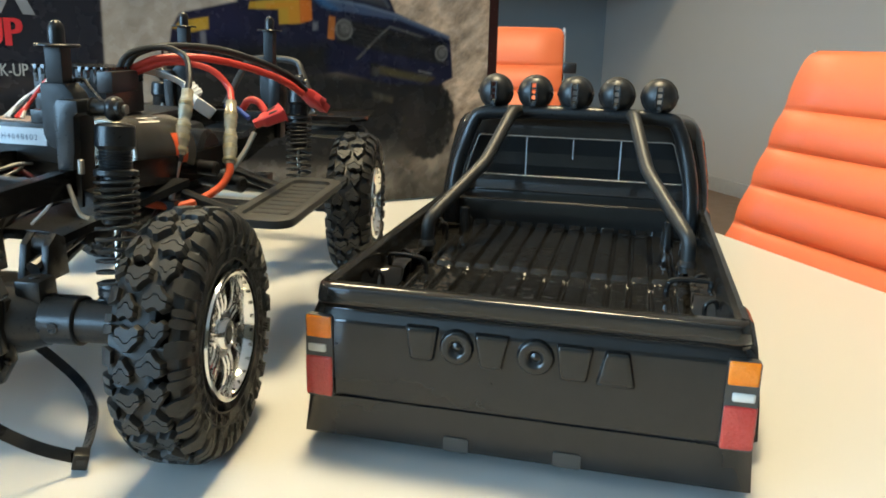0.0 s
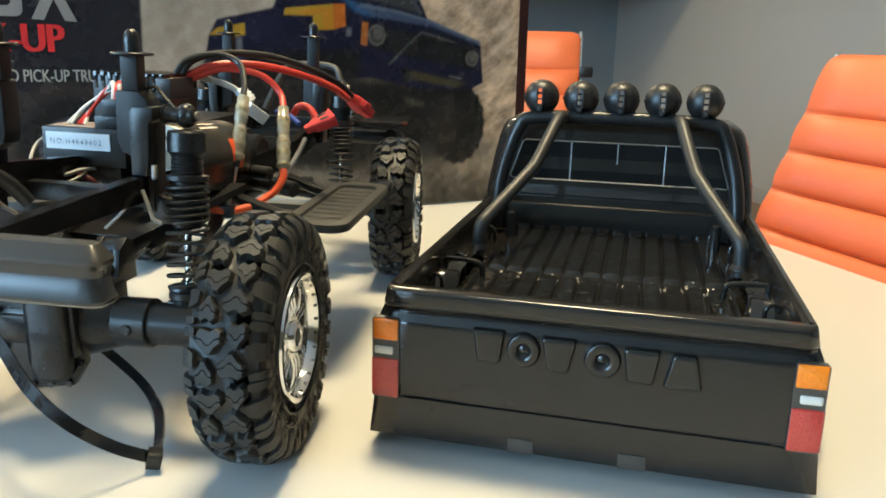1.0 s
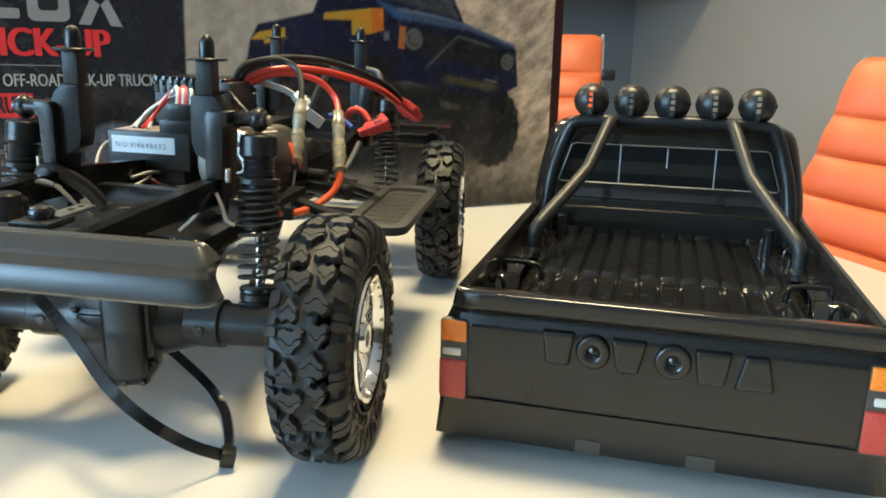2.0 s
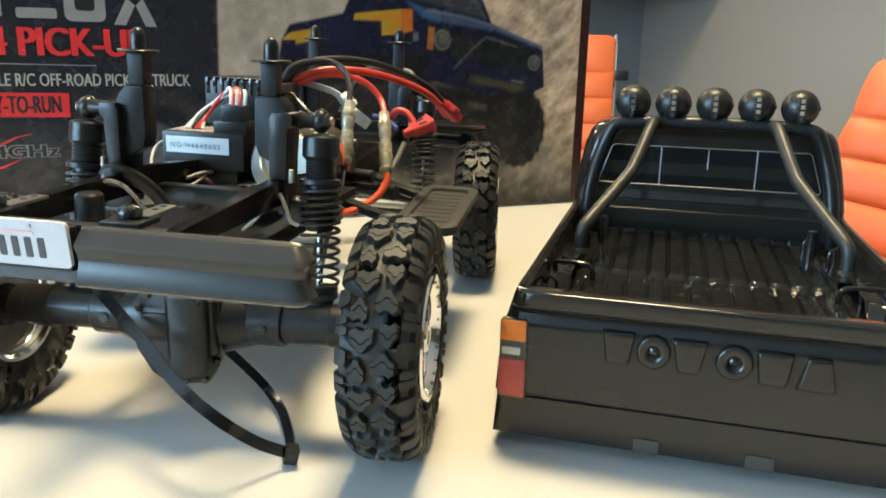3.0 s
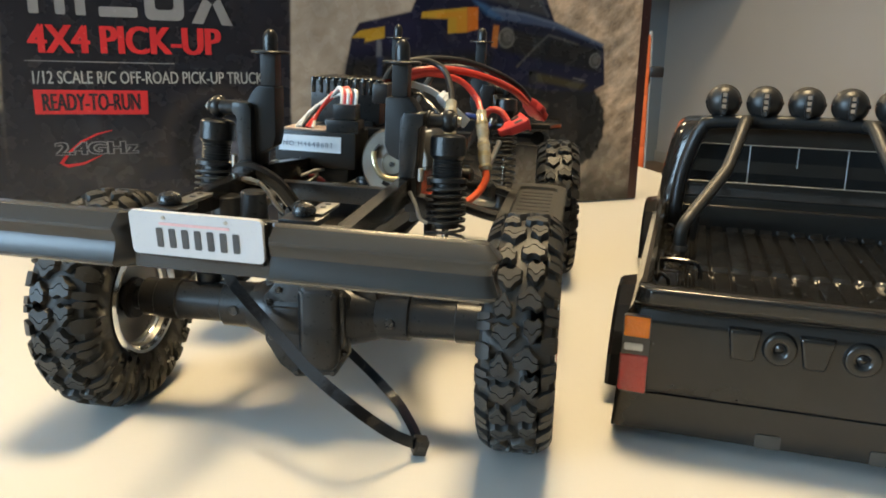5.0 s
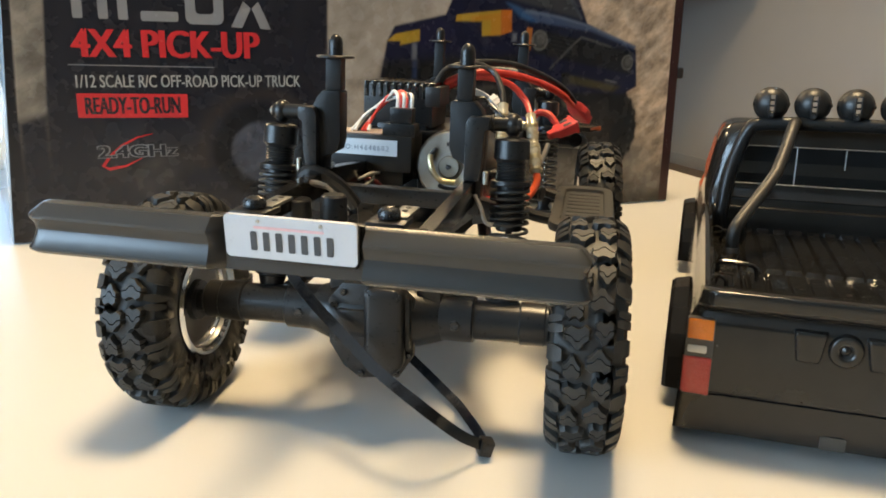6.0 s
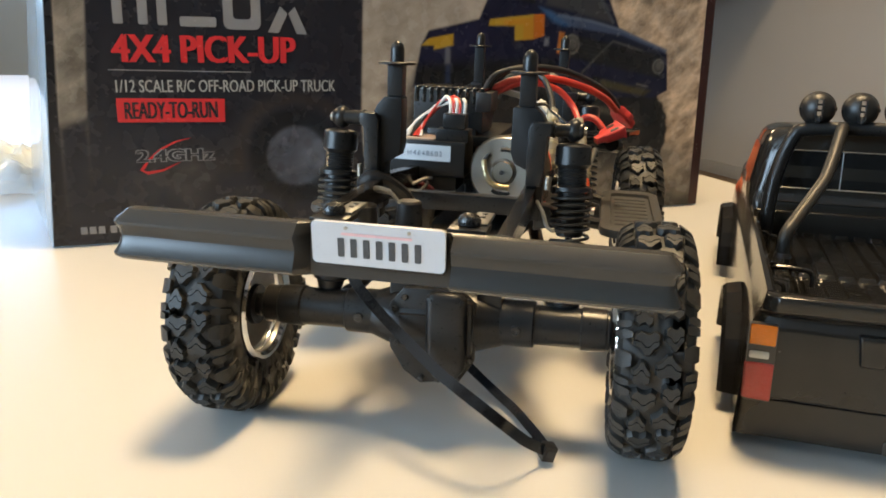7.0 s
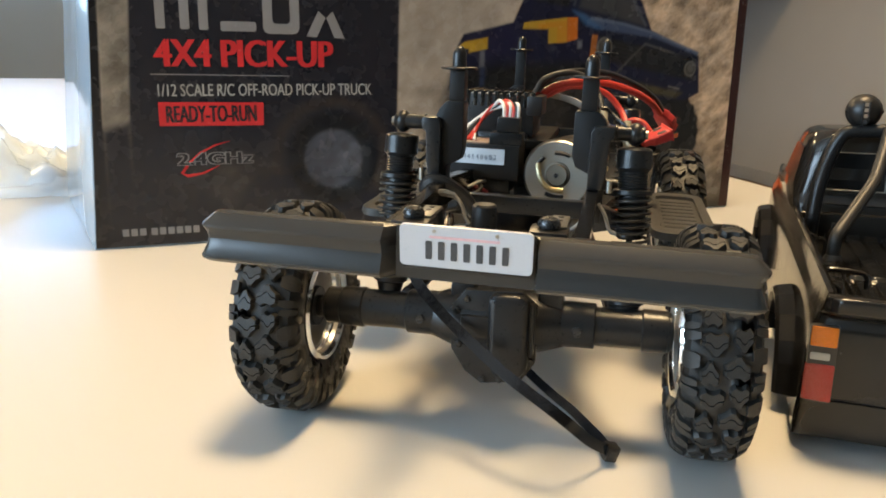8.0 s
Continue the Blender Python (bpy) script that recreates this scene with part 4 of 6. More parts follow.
for k, (m_, dx) in enumerate(((M_WHITEW, -0.0088), (M_RED, -0.0074), (M_WHITEW, -0.0060), (M_RED, -0.0046), (M_BLACKW, -0.0032), (M_WHITEW, -0.0024))):
    end = (-0.0300, -0.0235, -0.0282, -0.0252, -0.0268, -0.0222)[k]
    part("servo_wire", tube([(dx, 0.066, 0.117), (dx - 0.0006, 0.0685, 0.1228 + 0.0006 * (k % 3)), (dx - 0.0035 - 0.0005 * k, 0.0730 + 0.0012 * (k % 2), 0.1250 - 0.0012 * (k % 3)), (-0.0150 - 0.0004 * k + rnd.uniform(-0.001, 0.001), 0.0745, 0.1212 + rnd.uniform(-0.0012, 0.0012)),
                             ((-0.0200 + end) / 2 + rnd.uniform(-0.0012, 0.0012), 0.0715, 0.1140 + rnd.uniform(-0.0010, 0.0010)), (end, 0.0665, 0.1072)], 0.00080, n=8), m_, rx, "thin servo lead")
part("antenna_lead", tube([(-0.0370, 0.066, 0.1030), (-0.0425, 0.063, 0.0985), (-0.0400, 0.054, 0.0930), (-0.0330, 0.046, 0.0915), (-0.0260, 0.040, 0.0890)], 0.0007, n=8), M_GREYW, rx, "thin grey antenna lead")
for pts, m_ in (([(-0.0300, 0.0560, 0.0912), (-0.0330, 0.0500, 0.0885), (-0.0280, 0.0460, 0.0872), (-0.0210, 0.0470, 0.0884), (-0.0170, 0.0530, 0.0900), (-0.0150, 0.0600, 0.0895)], M_GREYW),
                ([(-0.0250, 0.0590, 0.0900), (-0.0270, 0.0520, 0.0868), (-0.0220, 0.0450, 0.0856), (-0.0160, 0.0440, 0.0862), (-0.0120, 0.0480, 0.0850)], M_STRAP),
                ([(-0.0350, 0.0600, 0.0930), (-0.0395, 0.0530, 0.0900), (-0.0350, 0.0440, 0.0866), (-0.0290, 0.0410, 0.0852), (-0.0250, 0.0430, 0.0840)], M_GREYW),
                ([(-0.0180, 0.0590, 0.0895), (-0.0150, 0.0500, 0.0880), (-0.0180, 0.0430, 0.0858), (-0.0230, 0.0400, 0.0846)], M_BLACKW)):
    part("loose_wire", tube(pts, 0.0008, n=8), m_, rx, "thin loose cable")
rx.matrix_basis = pose(-0.0058, 0, -0.0010)
part("servo", box(-0.030, -0.006, 0.088, 0.112, 0.084, 0.108, 0.001), M_PLASTIC, E)

# speed controller with cooling fins
esc = part("speed_controller", box(-0.0375, -0.0035, 0.0900, 0.1240, 0.1060, 0.1262, 0.001), M_PLASTIC, E, "black finned speed controller")
for k in range(10):
    x = -0.0370 + k * 0.0035
    part("fin", box(x, x + 0.0022, 0.0898, 0.1238, 0.1200, 0.1274, 0.0003), M_LINER, esc)
part("esc_cover", box(-0.0072, 0.0002, 0.0892, 0.1130, 0.1165, 0.1258, 0.0008), M_ESC, esc, "dark brown label block")
part("tray", box(-0.034, 0.004, 0.084, 0.160, 0.1010, 0.1055, 0.0006), M_PLASTIC, E)
part("clip_strip", ribbon([(-0.004, 0.1180, 0.1265), (0.006, 0.1190, 0.1245), (0.014, 0.1200, 0.1222), (0.0195, 0.1206, 0.1192)], 0.0042, 0.0006, (0.5, -0.6, 0.6)), M_WHITEW, E, "pale flat cable strip")
wpl = part("small_plug", box(-0.0042, 0.0042, -0.0026, 0.0026, -0.0019, 0.0019, 0.0006), M_STICKER, E, "small white plug")
wpl.matrix_basis = pose(0.0222, 0.1209, 0.1176, 35, 42, 0)
for k in range(3):
    part("plug_ridge", box(-0.0022 + k * 0.0020, -0.0012 + k * 0.0020, -0.0029, 0.0029, -0.0022, 0.0022, 0.0003), M_STICKER, wpl)

# power leads
A_END = (0.0600, 0.1800, 0.1160)
part("lead", tube([(-0.006, 0.110, 0.1245), (0.000, 0.113, 0.1335), (0.012, 0.122, 0.1372), (0.029, 0.139, 0.1362), (0.045, 0.158, 0.1298), (0.0550, 0.172, 0.1228), A_END], 0.0017), M_BLACKW, E, "black power lead")
part("lead", tube([(-0.003, 0.112, 0.1262), (0.009, 0.118, 0.1316), (0.026, 0.131, 0.1320), (0.042, 0.148, 0.1275), (0.0530, 0.166, 0.1210), (0.0590, 0.177, 0.1145)], 0.0019), M_RED, E, "thick red power lead")
part("lead", tube([(-0.006, 0.104, 0.1245), (-0.001, 0.108, 0.1335), (0.011, 0.116, 0.1366), (0.021, 0.117, 0.1330), (0.0265, 0.109, 0.1250), (0.0282, 0.1035, 0.1190)], 0.0015), M_BLACKW, E, "black motor lead")
part("lead", tube([(-0.002, 0.112, 0.1245), (0.012, 0.120, 0.1300), (0.027, 0.129, 0.1275), (0.0360, 0.131, 0.1195), (0.0400, 0.1250, 0.1130)], 0.0016), M_RED, E, "red motor lead")
part("cable_clip", tube([(0.0085, 0.1205, 0.1375), (0.0140, 0.1240, 0.1375), (0.0150, 0.1250, 0.1300), (0.0090, 0.1215, 0.1300), (0.0085, 0.1205, 0.1375)], 0.0006, n=6), M_BLACKW, E)


def bullet(name, a, b):
    a, b = Vector(a), Vector(b)
    L = (b - a).length
    dd = (b - a).normalized()
    out = part(name, lathe([(0, 0.0019), (0.0006, 0.0027), (L * 0.14, 0.0027), (L * 0.16, 0.0031), (L * 0.40, 0.0031), (L * 0.42, 0.0027), (L * 0.50, 0.0027), (L * 0.52, 0.0032), (L * 0.84, 0.0032), (L * 0.87, 0.0027), (L * 0.97, 0.0026), (L, 0.0018)], a, b - a, n=18), M_SLEEVE, E, "bullet connector in a clear sleeve")
    for f0, f1 in ((0.20, 0.26), (0.56, 0.60), (0.70, 0.78), (0.90, 0.95)):
        part("ferrule", cyl(a + dd * L * f0, a + dd * L * f1, 0.0033, n=18, bevel=0.0002), M_BRASS, out)
    return out


bullet("connector", (0.0282, 0.1035, 0.1190), (0.0305, 0.0880, 0.0915))
bullet("connector", (0.0400, 0.1245, 0.1130), (0.0466, 0.1045, 0.0855))
part("lead", tube([(0.0305, 0.0882, 0.0920), (0.0300, 0.0855, 0.0850), (0.0295, 0.0825, 0.0780), (0.0290, 0.0805, 0.0715)], 0.0013), M_STEEL, E, "shiny grey lead")
part("cable_clip", box(0.0262, 0.0318, 0.0775, 0.0835, 0.0670, 0.0725, 0.0008), M_BLACKW, E)
part("lead", tube([(0.0305, 0.0880, 0.0915), (0.0303, 0.0870, 0.0885)], 0.0017, smooth=False), M_BLACKW, E)
part("lead", tube([(0.0466, 0.1045, 0.0860), (0.0470, 0.1025, 0.0820), (0.0440, 0.0980, 0.0760), (0.0370, 0.0900, 0.0710), (0.0290, 0.0805, 0.0695), (0.0200, 0.0720, 0.0730), (0.0150, 0.068, 0.078)], 0.0018), M_ORANGEW, E, "orange-red motor lead")
# plugs
def plug_shell(rows):
    """A moulded plug: half widths and half heights along its length."""
    return loft([[(x, y, z) for x, z in rounded(-w, w, -h, h, min(w, h) * 0.4, 3)] for y, w, h in rows])


pa = part("battery_plug", plug_shell([(-0.0100, 0.0022, 0.0020), (-0.0060, 0.0026, 0.0024), (-0.0035, 0.0042, 0.0030), (0.0050, 0.0052, 0.0034), (0.0062, 0.0048, 0.0030)]), M_PLUG, E, "bright red battery plug")
pa.matrix_basis = pose(0.0618, 0.1860, 0.1118, -35, 0, -38)
part("plug_nose", box(-0.0036, 0.0036, 0.0060, 0.0112, -0.0024, 0.0024, 0.0006), M_PLUG, pa)
part("plug_ear", prism([(0.0030, -0.0040), (0.0062, 0.0010), (0.0058, 0.0048), (0.0030, 0.0050)], "z", -0.0016, 0.0020, bevel=0.0004), M_PLUG, pa)
pb = part("battery_plug", plug_shell([(-0.0110, 0.0021, 0.0021), (-0.0070, 0.0026, 0.0024), (-0.0050, 0.0044, 0.0030), (0.0058, 0.0056, 0.0036), (0.0075, 0.0056, 0.0036)]), M_PLUG, E, "bright red battery plug with an open socket")
pb.matrix_basis = pose(0.0570, 0.1330, 0.1058, 25, 15, -55) @ Matrix.Scale(0.84, 4)
part("socket", box(-0.0038, 0.0038, 0.0070, 0.0078, -0.0020, 0.0020), M_INK, pb)
for k in (-1, 1):
    part("socket", prism([(k * 0.0024 - 0.0011, -0.0008), (k * 0.0024 + 0.0007, -0.0012), (k * 0.0026 + 0.0012, 0.0040), (k * 0.0026 - 0.0008, 0.0046)], "z", 0.0030, 0.0037), M_INK, pb)
part("rim", box(-0.0060, 0.0060, 0.0062, 0.0076, -0.0040, 0.0040, 0.0006), M_PLUG, pb)
part("lead", tube([(0.0390, 0.1420, 0.1080), (0.0430, 0.1400, 0.1125), (0.0485, 0.1385, 0.1120), (0.0530, 0.1360, 0.1075)], 0.0018), M_RED, E)
part("lead", tube([(0.0300, 0.1420, 0.1090), (0.0370, 0.1400, 0.1080), (0.0440, 0.1370, 0.1040)], 0.0013), M_BLUEW, E, "blue lead")
jst = part("connector", box(-0.0028, 0.0028, -0.0050, 0.0050, -0.0022, 0.0022, 0.0005), M_STICKER, E, "small white plug")
jst.matrix_basis = pose(0.0294, 0.1150, 0.1106, -35, 10, -50) @ Matrix.Diagonal((1.25, 1.1, 1.25, 1))
part("link", tube([(0.050, 0.128, 0.098), (0.0475, 0.122, 0.090), (0.0440, 0.115, 0.082)], 0.0013), M_STEEL, E, "bright linkage rod")

# front inner wings and bumper bar
for sx in (-1, 1):
    part("inner_wing", prism([(sx * 0.030, 0.2400), (sx * 0.030, 0.300), (sx * 0.060, 0.302), (sx * 0.0755, 0.297), (sx * 0.0770, 0.262), (sx * 0.0700, 0.245)], "z", 0.0930, 0.0965, bevel=0.0010), M_GLOSS, E, "black inner wing")
part("front_bumper", tube([(-0.060, 0.292, 0.082), (-0.055, 0.302, 0.080), (0.055, 0.302, 0.080), (0.060, 0.292, 0.082)], 0.0050), M_PLASTIC, E)
part("hoop", tube([(-0.030, 0.290, 0.096), (-0.022, 0.300, 0.118), (-0.014, 0.305, 0.127), (0.014, 0.305, 0.127), (0.022, 0.300, 0.118), (0.033, 0.292, 0.096)], 0.0024), M_SATIN, E, "bent tube hoop")

# the sprung part leans slightly on its dampers
LEAN_M = Matrix.Translation((0, 0, 0.06)) @ Matrix.Rotation(radians(1.4), 4, "Y") @ Matrix.Translation((0, 0, -0.06))
for ob in list(chassis.children):
    if not ob.name.startswith(("wheel", "axle")):
        ob.matrix_basis = LEAN_M @ ob.matrix_basis

# ---- cable tie hanging under the rear axle ----
tie = thing("cable_tie", pose(-0.184, 0.2002, 0, 0, 0, 7.0), "long black cable tie looped round the rear axle", "cable tie")
HEAD = Vector((0.0424, -0.0222, 0.0048))
part("strap", ribbon([(-0.0352, -0.0110, 0.0632), (-0.0305, -0.0142, 0.0582), (-0.0228, -0.0160, 0.0506), (-0.0152, -0.0185, 0.0446), (-0.0062, -0.0240, 0.0396), (0.0031, -0.0311, 0.0355), (0.0121, -0.0370, 0.0322), (0.0205, -0.0400, 0.0280), (0.0283, -0.0385, 0.0215), (0.0351, -0.0310, 0.0125), HEAD], 0.0040, 0.0010, (0.35, 0.55, 0.75)), M_TIE, tie, "shiny flat black strap")
part("strap", ribbon([HEAD, (0.0385, -0.0118, 0.0040), (0.0326, 0.0008, 0.0032), (0.0263, 0.0125, 0.0030), (0.0198, 0.0214, 0.0034), (0.0127, 0.0285, 0.0055), (0.0050, 0.0310, 0.0110), (-0.0060, 0.0280, 0.0230), (-0.0120, 0.0200, 0.0330)], 0.0038, 0.0010, (0.6, 0.5, 0.5)), M_TIE, tie)
hd = part("head", box(-0.0030, 0.0030, -0.0030, 0.0030, -0.0038, 0.0036, 0.0006), M_PLASTIC, tie)
hd.matrix_basis = Matrix.Translation(HEAD) @ pose(0, 0, 0, 8, 14, 28) @ Matrix.Diagonal((0.82, 0.82, 0.82, 1))
part("slot", box(-0.0016, 0.0016, -0.00325, -0.0029, -0.0012, 0.0016), M_INK, hd)

# ---- truck body shell ----
BODY = thing("pickup_shell", pose(0, 0, 0), "glossy black model pick-up shell with roll bar and lamps", "model truck")


def half_width(z):
    """Half width of the shell at a height."""
    pts = ((0.0, 0.0758), (0.0065, 0.0756), (0.022, 0.0748), (0.050, 0.0728), (0.0535, 0.0712), (0.056, 0.0702), (0.0618, 0.0690))
    for (z0, w0), (z1, w1) in zip(pts, pts[1:]):
        if z <= z1:
            return w0 + (w1 - w0) * (z - z0) / (z1 - z0)
    return pts[-1][1]


# tailgate: a profile carried across, turned in at the corners
gate_profile = [(0.2240, 0.0054), (0.2218, 0.0054), (0.2214, 0.0200), (0.2214, 0.0206), (0.2224, 0.0209), (0.2224, 0.0213), (0.2210, 0.0217), (0.2208, 0.0225), (0.2206, 0.0350),
                (0.2206, 0.0480), (0.2210, 0.0498), (0.2222, 0.0514), (0.2226, 0.0528), (0.2214, 0.0542), (0.2194, 0.0550), (0.2184, 0.0562), (0.2182, 0.0607), (0.2185, 0.0614),
                (0.2193, 0.0618), (0.2250, 0.0618), (0.2262, 0.0610), (0.2266, 0.0590), (0.2268, 0.0470)]
cols = [-1, -0.985, -0.96, -0.93, -0.8, -0.5, -0.2, 0.2, 0.5, 0.8, 0.93, 0.96, 0.985, 1]
rows = []
for s in cols:
    e = max(0.0, abs(s) - 0.93) / 0.07
    groove = abs(s) > 0.84
    rows.append([(s * half_width(z), (0.2210 if groove and 0.0204 < z < 0.0216 else y) + 0.0040 * e * e * (0.08 if z < 0.0195 else 1 if y < 0.2235 else 0.4), z) for y, z in gate_profile])
tailgate = part("tailgate", loft(rows, closed=False), M_GLOSS, BODY, "glossy black tailgate panel", angle=50)
# raised plain shapes across the tailgate, and pale tabs on its lower edge
for kind, x0, x1, zt in (("taper", -0.0378, -0.0268, 0.0502), ("disc", -0.0262, -0.0148, 0.0500), ("wedge", -0.0146, -0.0030, 0.0497), ("disc", -0.0004, 0.0116, 0.0496), ("taper", 0.0122, 0.0238, 0.0490), ("peak", 0.0252, 0.0374, 0.0487)):
    z0 = zt - 0.0117
    xc, rx_, zc = (x0 + x1) / 2, (x1 - x0) / 2, (zt + z0) / 2
    if kind == "disc":
        pts = [(xc + rx_ * math.cos(2 * math.pi * i / 32), zc + 0.0060 * math.sin(2 * math.pi * i / 32)) for i in range(32)]
    else:
        top, foot = {"taper": (1.0, 0.72), "wedge": (1.0, 0.60), "peak": (0.60, 1.0)}[kind]
        pts = [(xc + (1 if x > xc else -1) * max(abs(x - xc) - rx_ * (1 - (foot + (top - foot) * (z - z0) / (zt - z0))), 0.0006), z) for x, z in rounded(x0, x1, z0, zt, 0.0010, 3)]
    xc, zc = sum(p[0] for p in pts) / len(pts), sum(p[1] for p in pts) / len(pts)
    steps = ((1.05, 0.2210), (1.02, 0.2203), (0.98, 0.2195), (0.92, 0.2189), (0.84, 0.2187), (0.60, 0.2187))
    if kind == "disc":
        steps += ((0.44, 0.2189), (0.36, 0.2197), (0.27, 0.2202), (0.16, 0.2199), (0.05, 0.2196))
    ring = [[(xc + (x - xc) * q, yy, zc + (z - zc) * q) for x, z in pts] for q, yy in steps]
    part("raised_shape", loft(ring), M_GLOSS, tailgate, "raised plain shape in the panel", angle=60)
for x0, x1 in ((-0.0245, -0.0158), (0.0130, 0.0222)):
    part("tab", prism(rounded(x0, x1, 0.0053, 0.0106, 0.0008, 3), "y", 0.2211, 0.2219), M_BEZEL, tailgate, "dull unpainted tab")
part("rivet", cyl((-0.0628, 0.2212, 0.0405), (-0.0628, 0.2202, 0.0405), 0.0004, n=8), M_INK, tailgate)

for sx in (-1, 1):
    lamp = part("tail_light", prism([(sx * x, z) for x, z in rounded(0.0640, 0.0738, 0.0205, 0.0505, 0.0010, 3)], "y", 0.2199, 0.2225), M_BEZEL, BODY, "three-part tail light")
    for z0, z1, x0, x1, m_, lb in ((0.0425, 0.0502, 0.0644, 0.0736, M_AMBER, "amber lens"), (0.0372, 0.0400, 0.0662, 0.0730, M_WHITELENS, "white lens"), (0.0210, 0.0355, 0.0642, 0.0742, M_REDLENS, "red lens")):
        rows = []
        for q, yy in ((0, 0.2199), (0, 0.2194), (0.0005, 0.2191)):
            rows.append([(sx * x, yy + (0.0009 * max(0.0, (x - 0.071) / 0.003) ** 2), z) for x, z in rounded(x0 + q, x1 - q, z0 + q, z1 - q, 0.0006, 3)])
        part("lens", loft(rows), m_, lamp, lb)


# sides with wheel arches
def arch(y):
    z = 0.0066
    for yc in (0.299, 0.511):
        d = 0.037 ** 2 - ((y - yc) / 1.19) ** 2
        if d > 0:
            z = max(z, 0.001 + math.sqrt(d))
    return z


ys = sorted({0.2255, 0.240, 0.2549, 0.2552, 0.3428, 0.3431, 0.36, 0.385, 0.41, 0.44, 0.4669, 0.4672, 0.5548, 0.5551, 0.565, 0.576}
            | {yc + 0.044 * math.sin(radians(a)) for yc in (0.299, 0.511) for a in range(-84, 85, 12)})
for sx in (-1, 1):
    rows = []
    for y in ys:
        zb = arch(y)
        top = 0.0618 if y < 0.40 else 0.0640
        taper = 1.0 if y < 0.52 else 1.0 - 0.06 * ((y - 0.52) / 0.056) ** 2
        outer = [(sx * half_width(min(z, 0.0618)) * taper, y, z) for z in (zb, zb + (0.050 - zb) * 0.33, zb + (0.050 - zb) * 0.66, max(zb, 0.0500), max(zb + 0.0005, 0.0520), 0.0545, 0.0570, 0.0600, top)]
        inner = [(sx * 0.0672 * taper, y, top + 0.0003), (sx * 0.0655 * taper, y, top - 0.0008), (sx * 0.0648 * taper, y, 0.0570), (sx * 0.0645 * taper, y, max(zb + 0.0002, 0.0480))]
        rows.append(outer + inner + [(sx * (half_width(zb) * taper - 0.004), y, zb + 0.0002)])
    part("body_side", loft(rows, closed=True), M_GLOSS, BODY, "glossy black side panel", angle=40)
    for yc in (0.299, 0.511):
        rows = []
        for a in (-80, -62, -48, -30, -10, 10, 30, 48, 62, 80):
            s, c = math.sin(radians(a)), math.cos(radians(a))
            def q(x, r):
                return (sx * x, yc + 1.19 * r * s, 0.001 + r * c)
            rows.append([q(0.0735, 0.0358), q(0.0795, 0.0358), q(0.0814, 0.0366), q(0.0816, 0.0384), q(0.0800, 0.0398), q(0.0738, 0.0412)])
        part("wheel_flare", loft(rows), M_RAIL, BODY, "dark faceted wheel arch flare", angle=12)

# bed floor with ribs, front wall and wheel boxes
def rib_height(x, y):
    """Ribs along the bed in two rows, with pointed ends."""
    if abs(x) > 0.0525:
        return 0.0
    dx = abs((x / 0.0084) % 1.0 - 0.5) * 0.0084
    best = 0.0
    for y0, y1 in ((0.233, 0.2990), (0.3050, 0.3990)):
        d = min(0.0039 - dx, min(y - y0, y1 - y) - 0.45 * dx)
        best = max(best, min(1.0, max(0.0, d / 0.0011)))
    return 0.0019 * best * best * (3 - 2 * best)


rows = []
bed_ys = [0.226, 0.230, 0.2325, 0.2335, 0.2345, 0.2355, 0.2365, 0.238, 0.24, 0.26, 0.28, 0.2905, 0.2950, 0.2960, 0.2970, 0.2978, 0.2985, 0.2992, 0.3020, 0.3045, 0.3053, 0.3061, 0.3071, 0.3083, 0.3095, 0.32, 0.340, 0.355, 0.370, 0.378, 0.3820, 0.3840, 0.3855, 0.3865, 0.3873]
for k in range(-130, 131):
    x = k * 0.0005
    # the ribs' feet curl up against the bed's front wall
    rows.append([(x, y, 0.0467 + rib_height(x, y) * (1 + 0.5 * max(0.0, (y - 0.380) / 0.0073) ** 2) + 0.0010 * max(0.0, (y - 0.380) / 0.0073) ** 3) for y in bed_ys])
part("bed_floor", loft(rows, closed=False), M_LINER, BODY, "glossy black ribbed load bed floor", angle=50)
part("bed_wall", loft([[(x, y, z) for x in (-0.0650, -0.03, 0.03, 0.0650)] for y, z in ((0.3872, 0.0462), (0.3876, 0.0600), (0.3880, 0.0612), (0.3890, 0.0618), (0.3915, 0.0618), (0.3922, 0.0606), (0.3924, 0.0560))], closed=False), M_GLOSS, BODY)
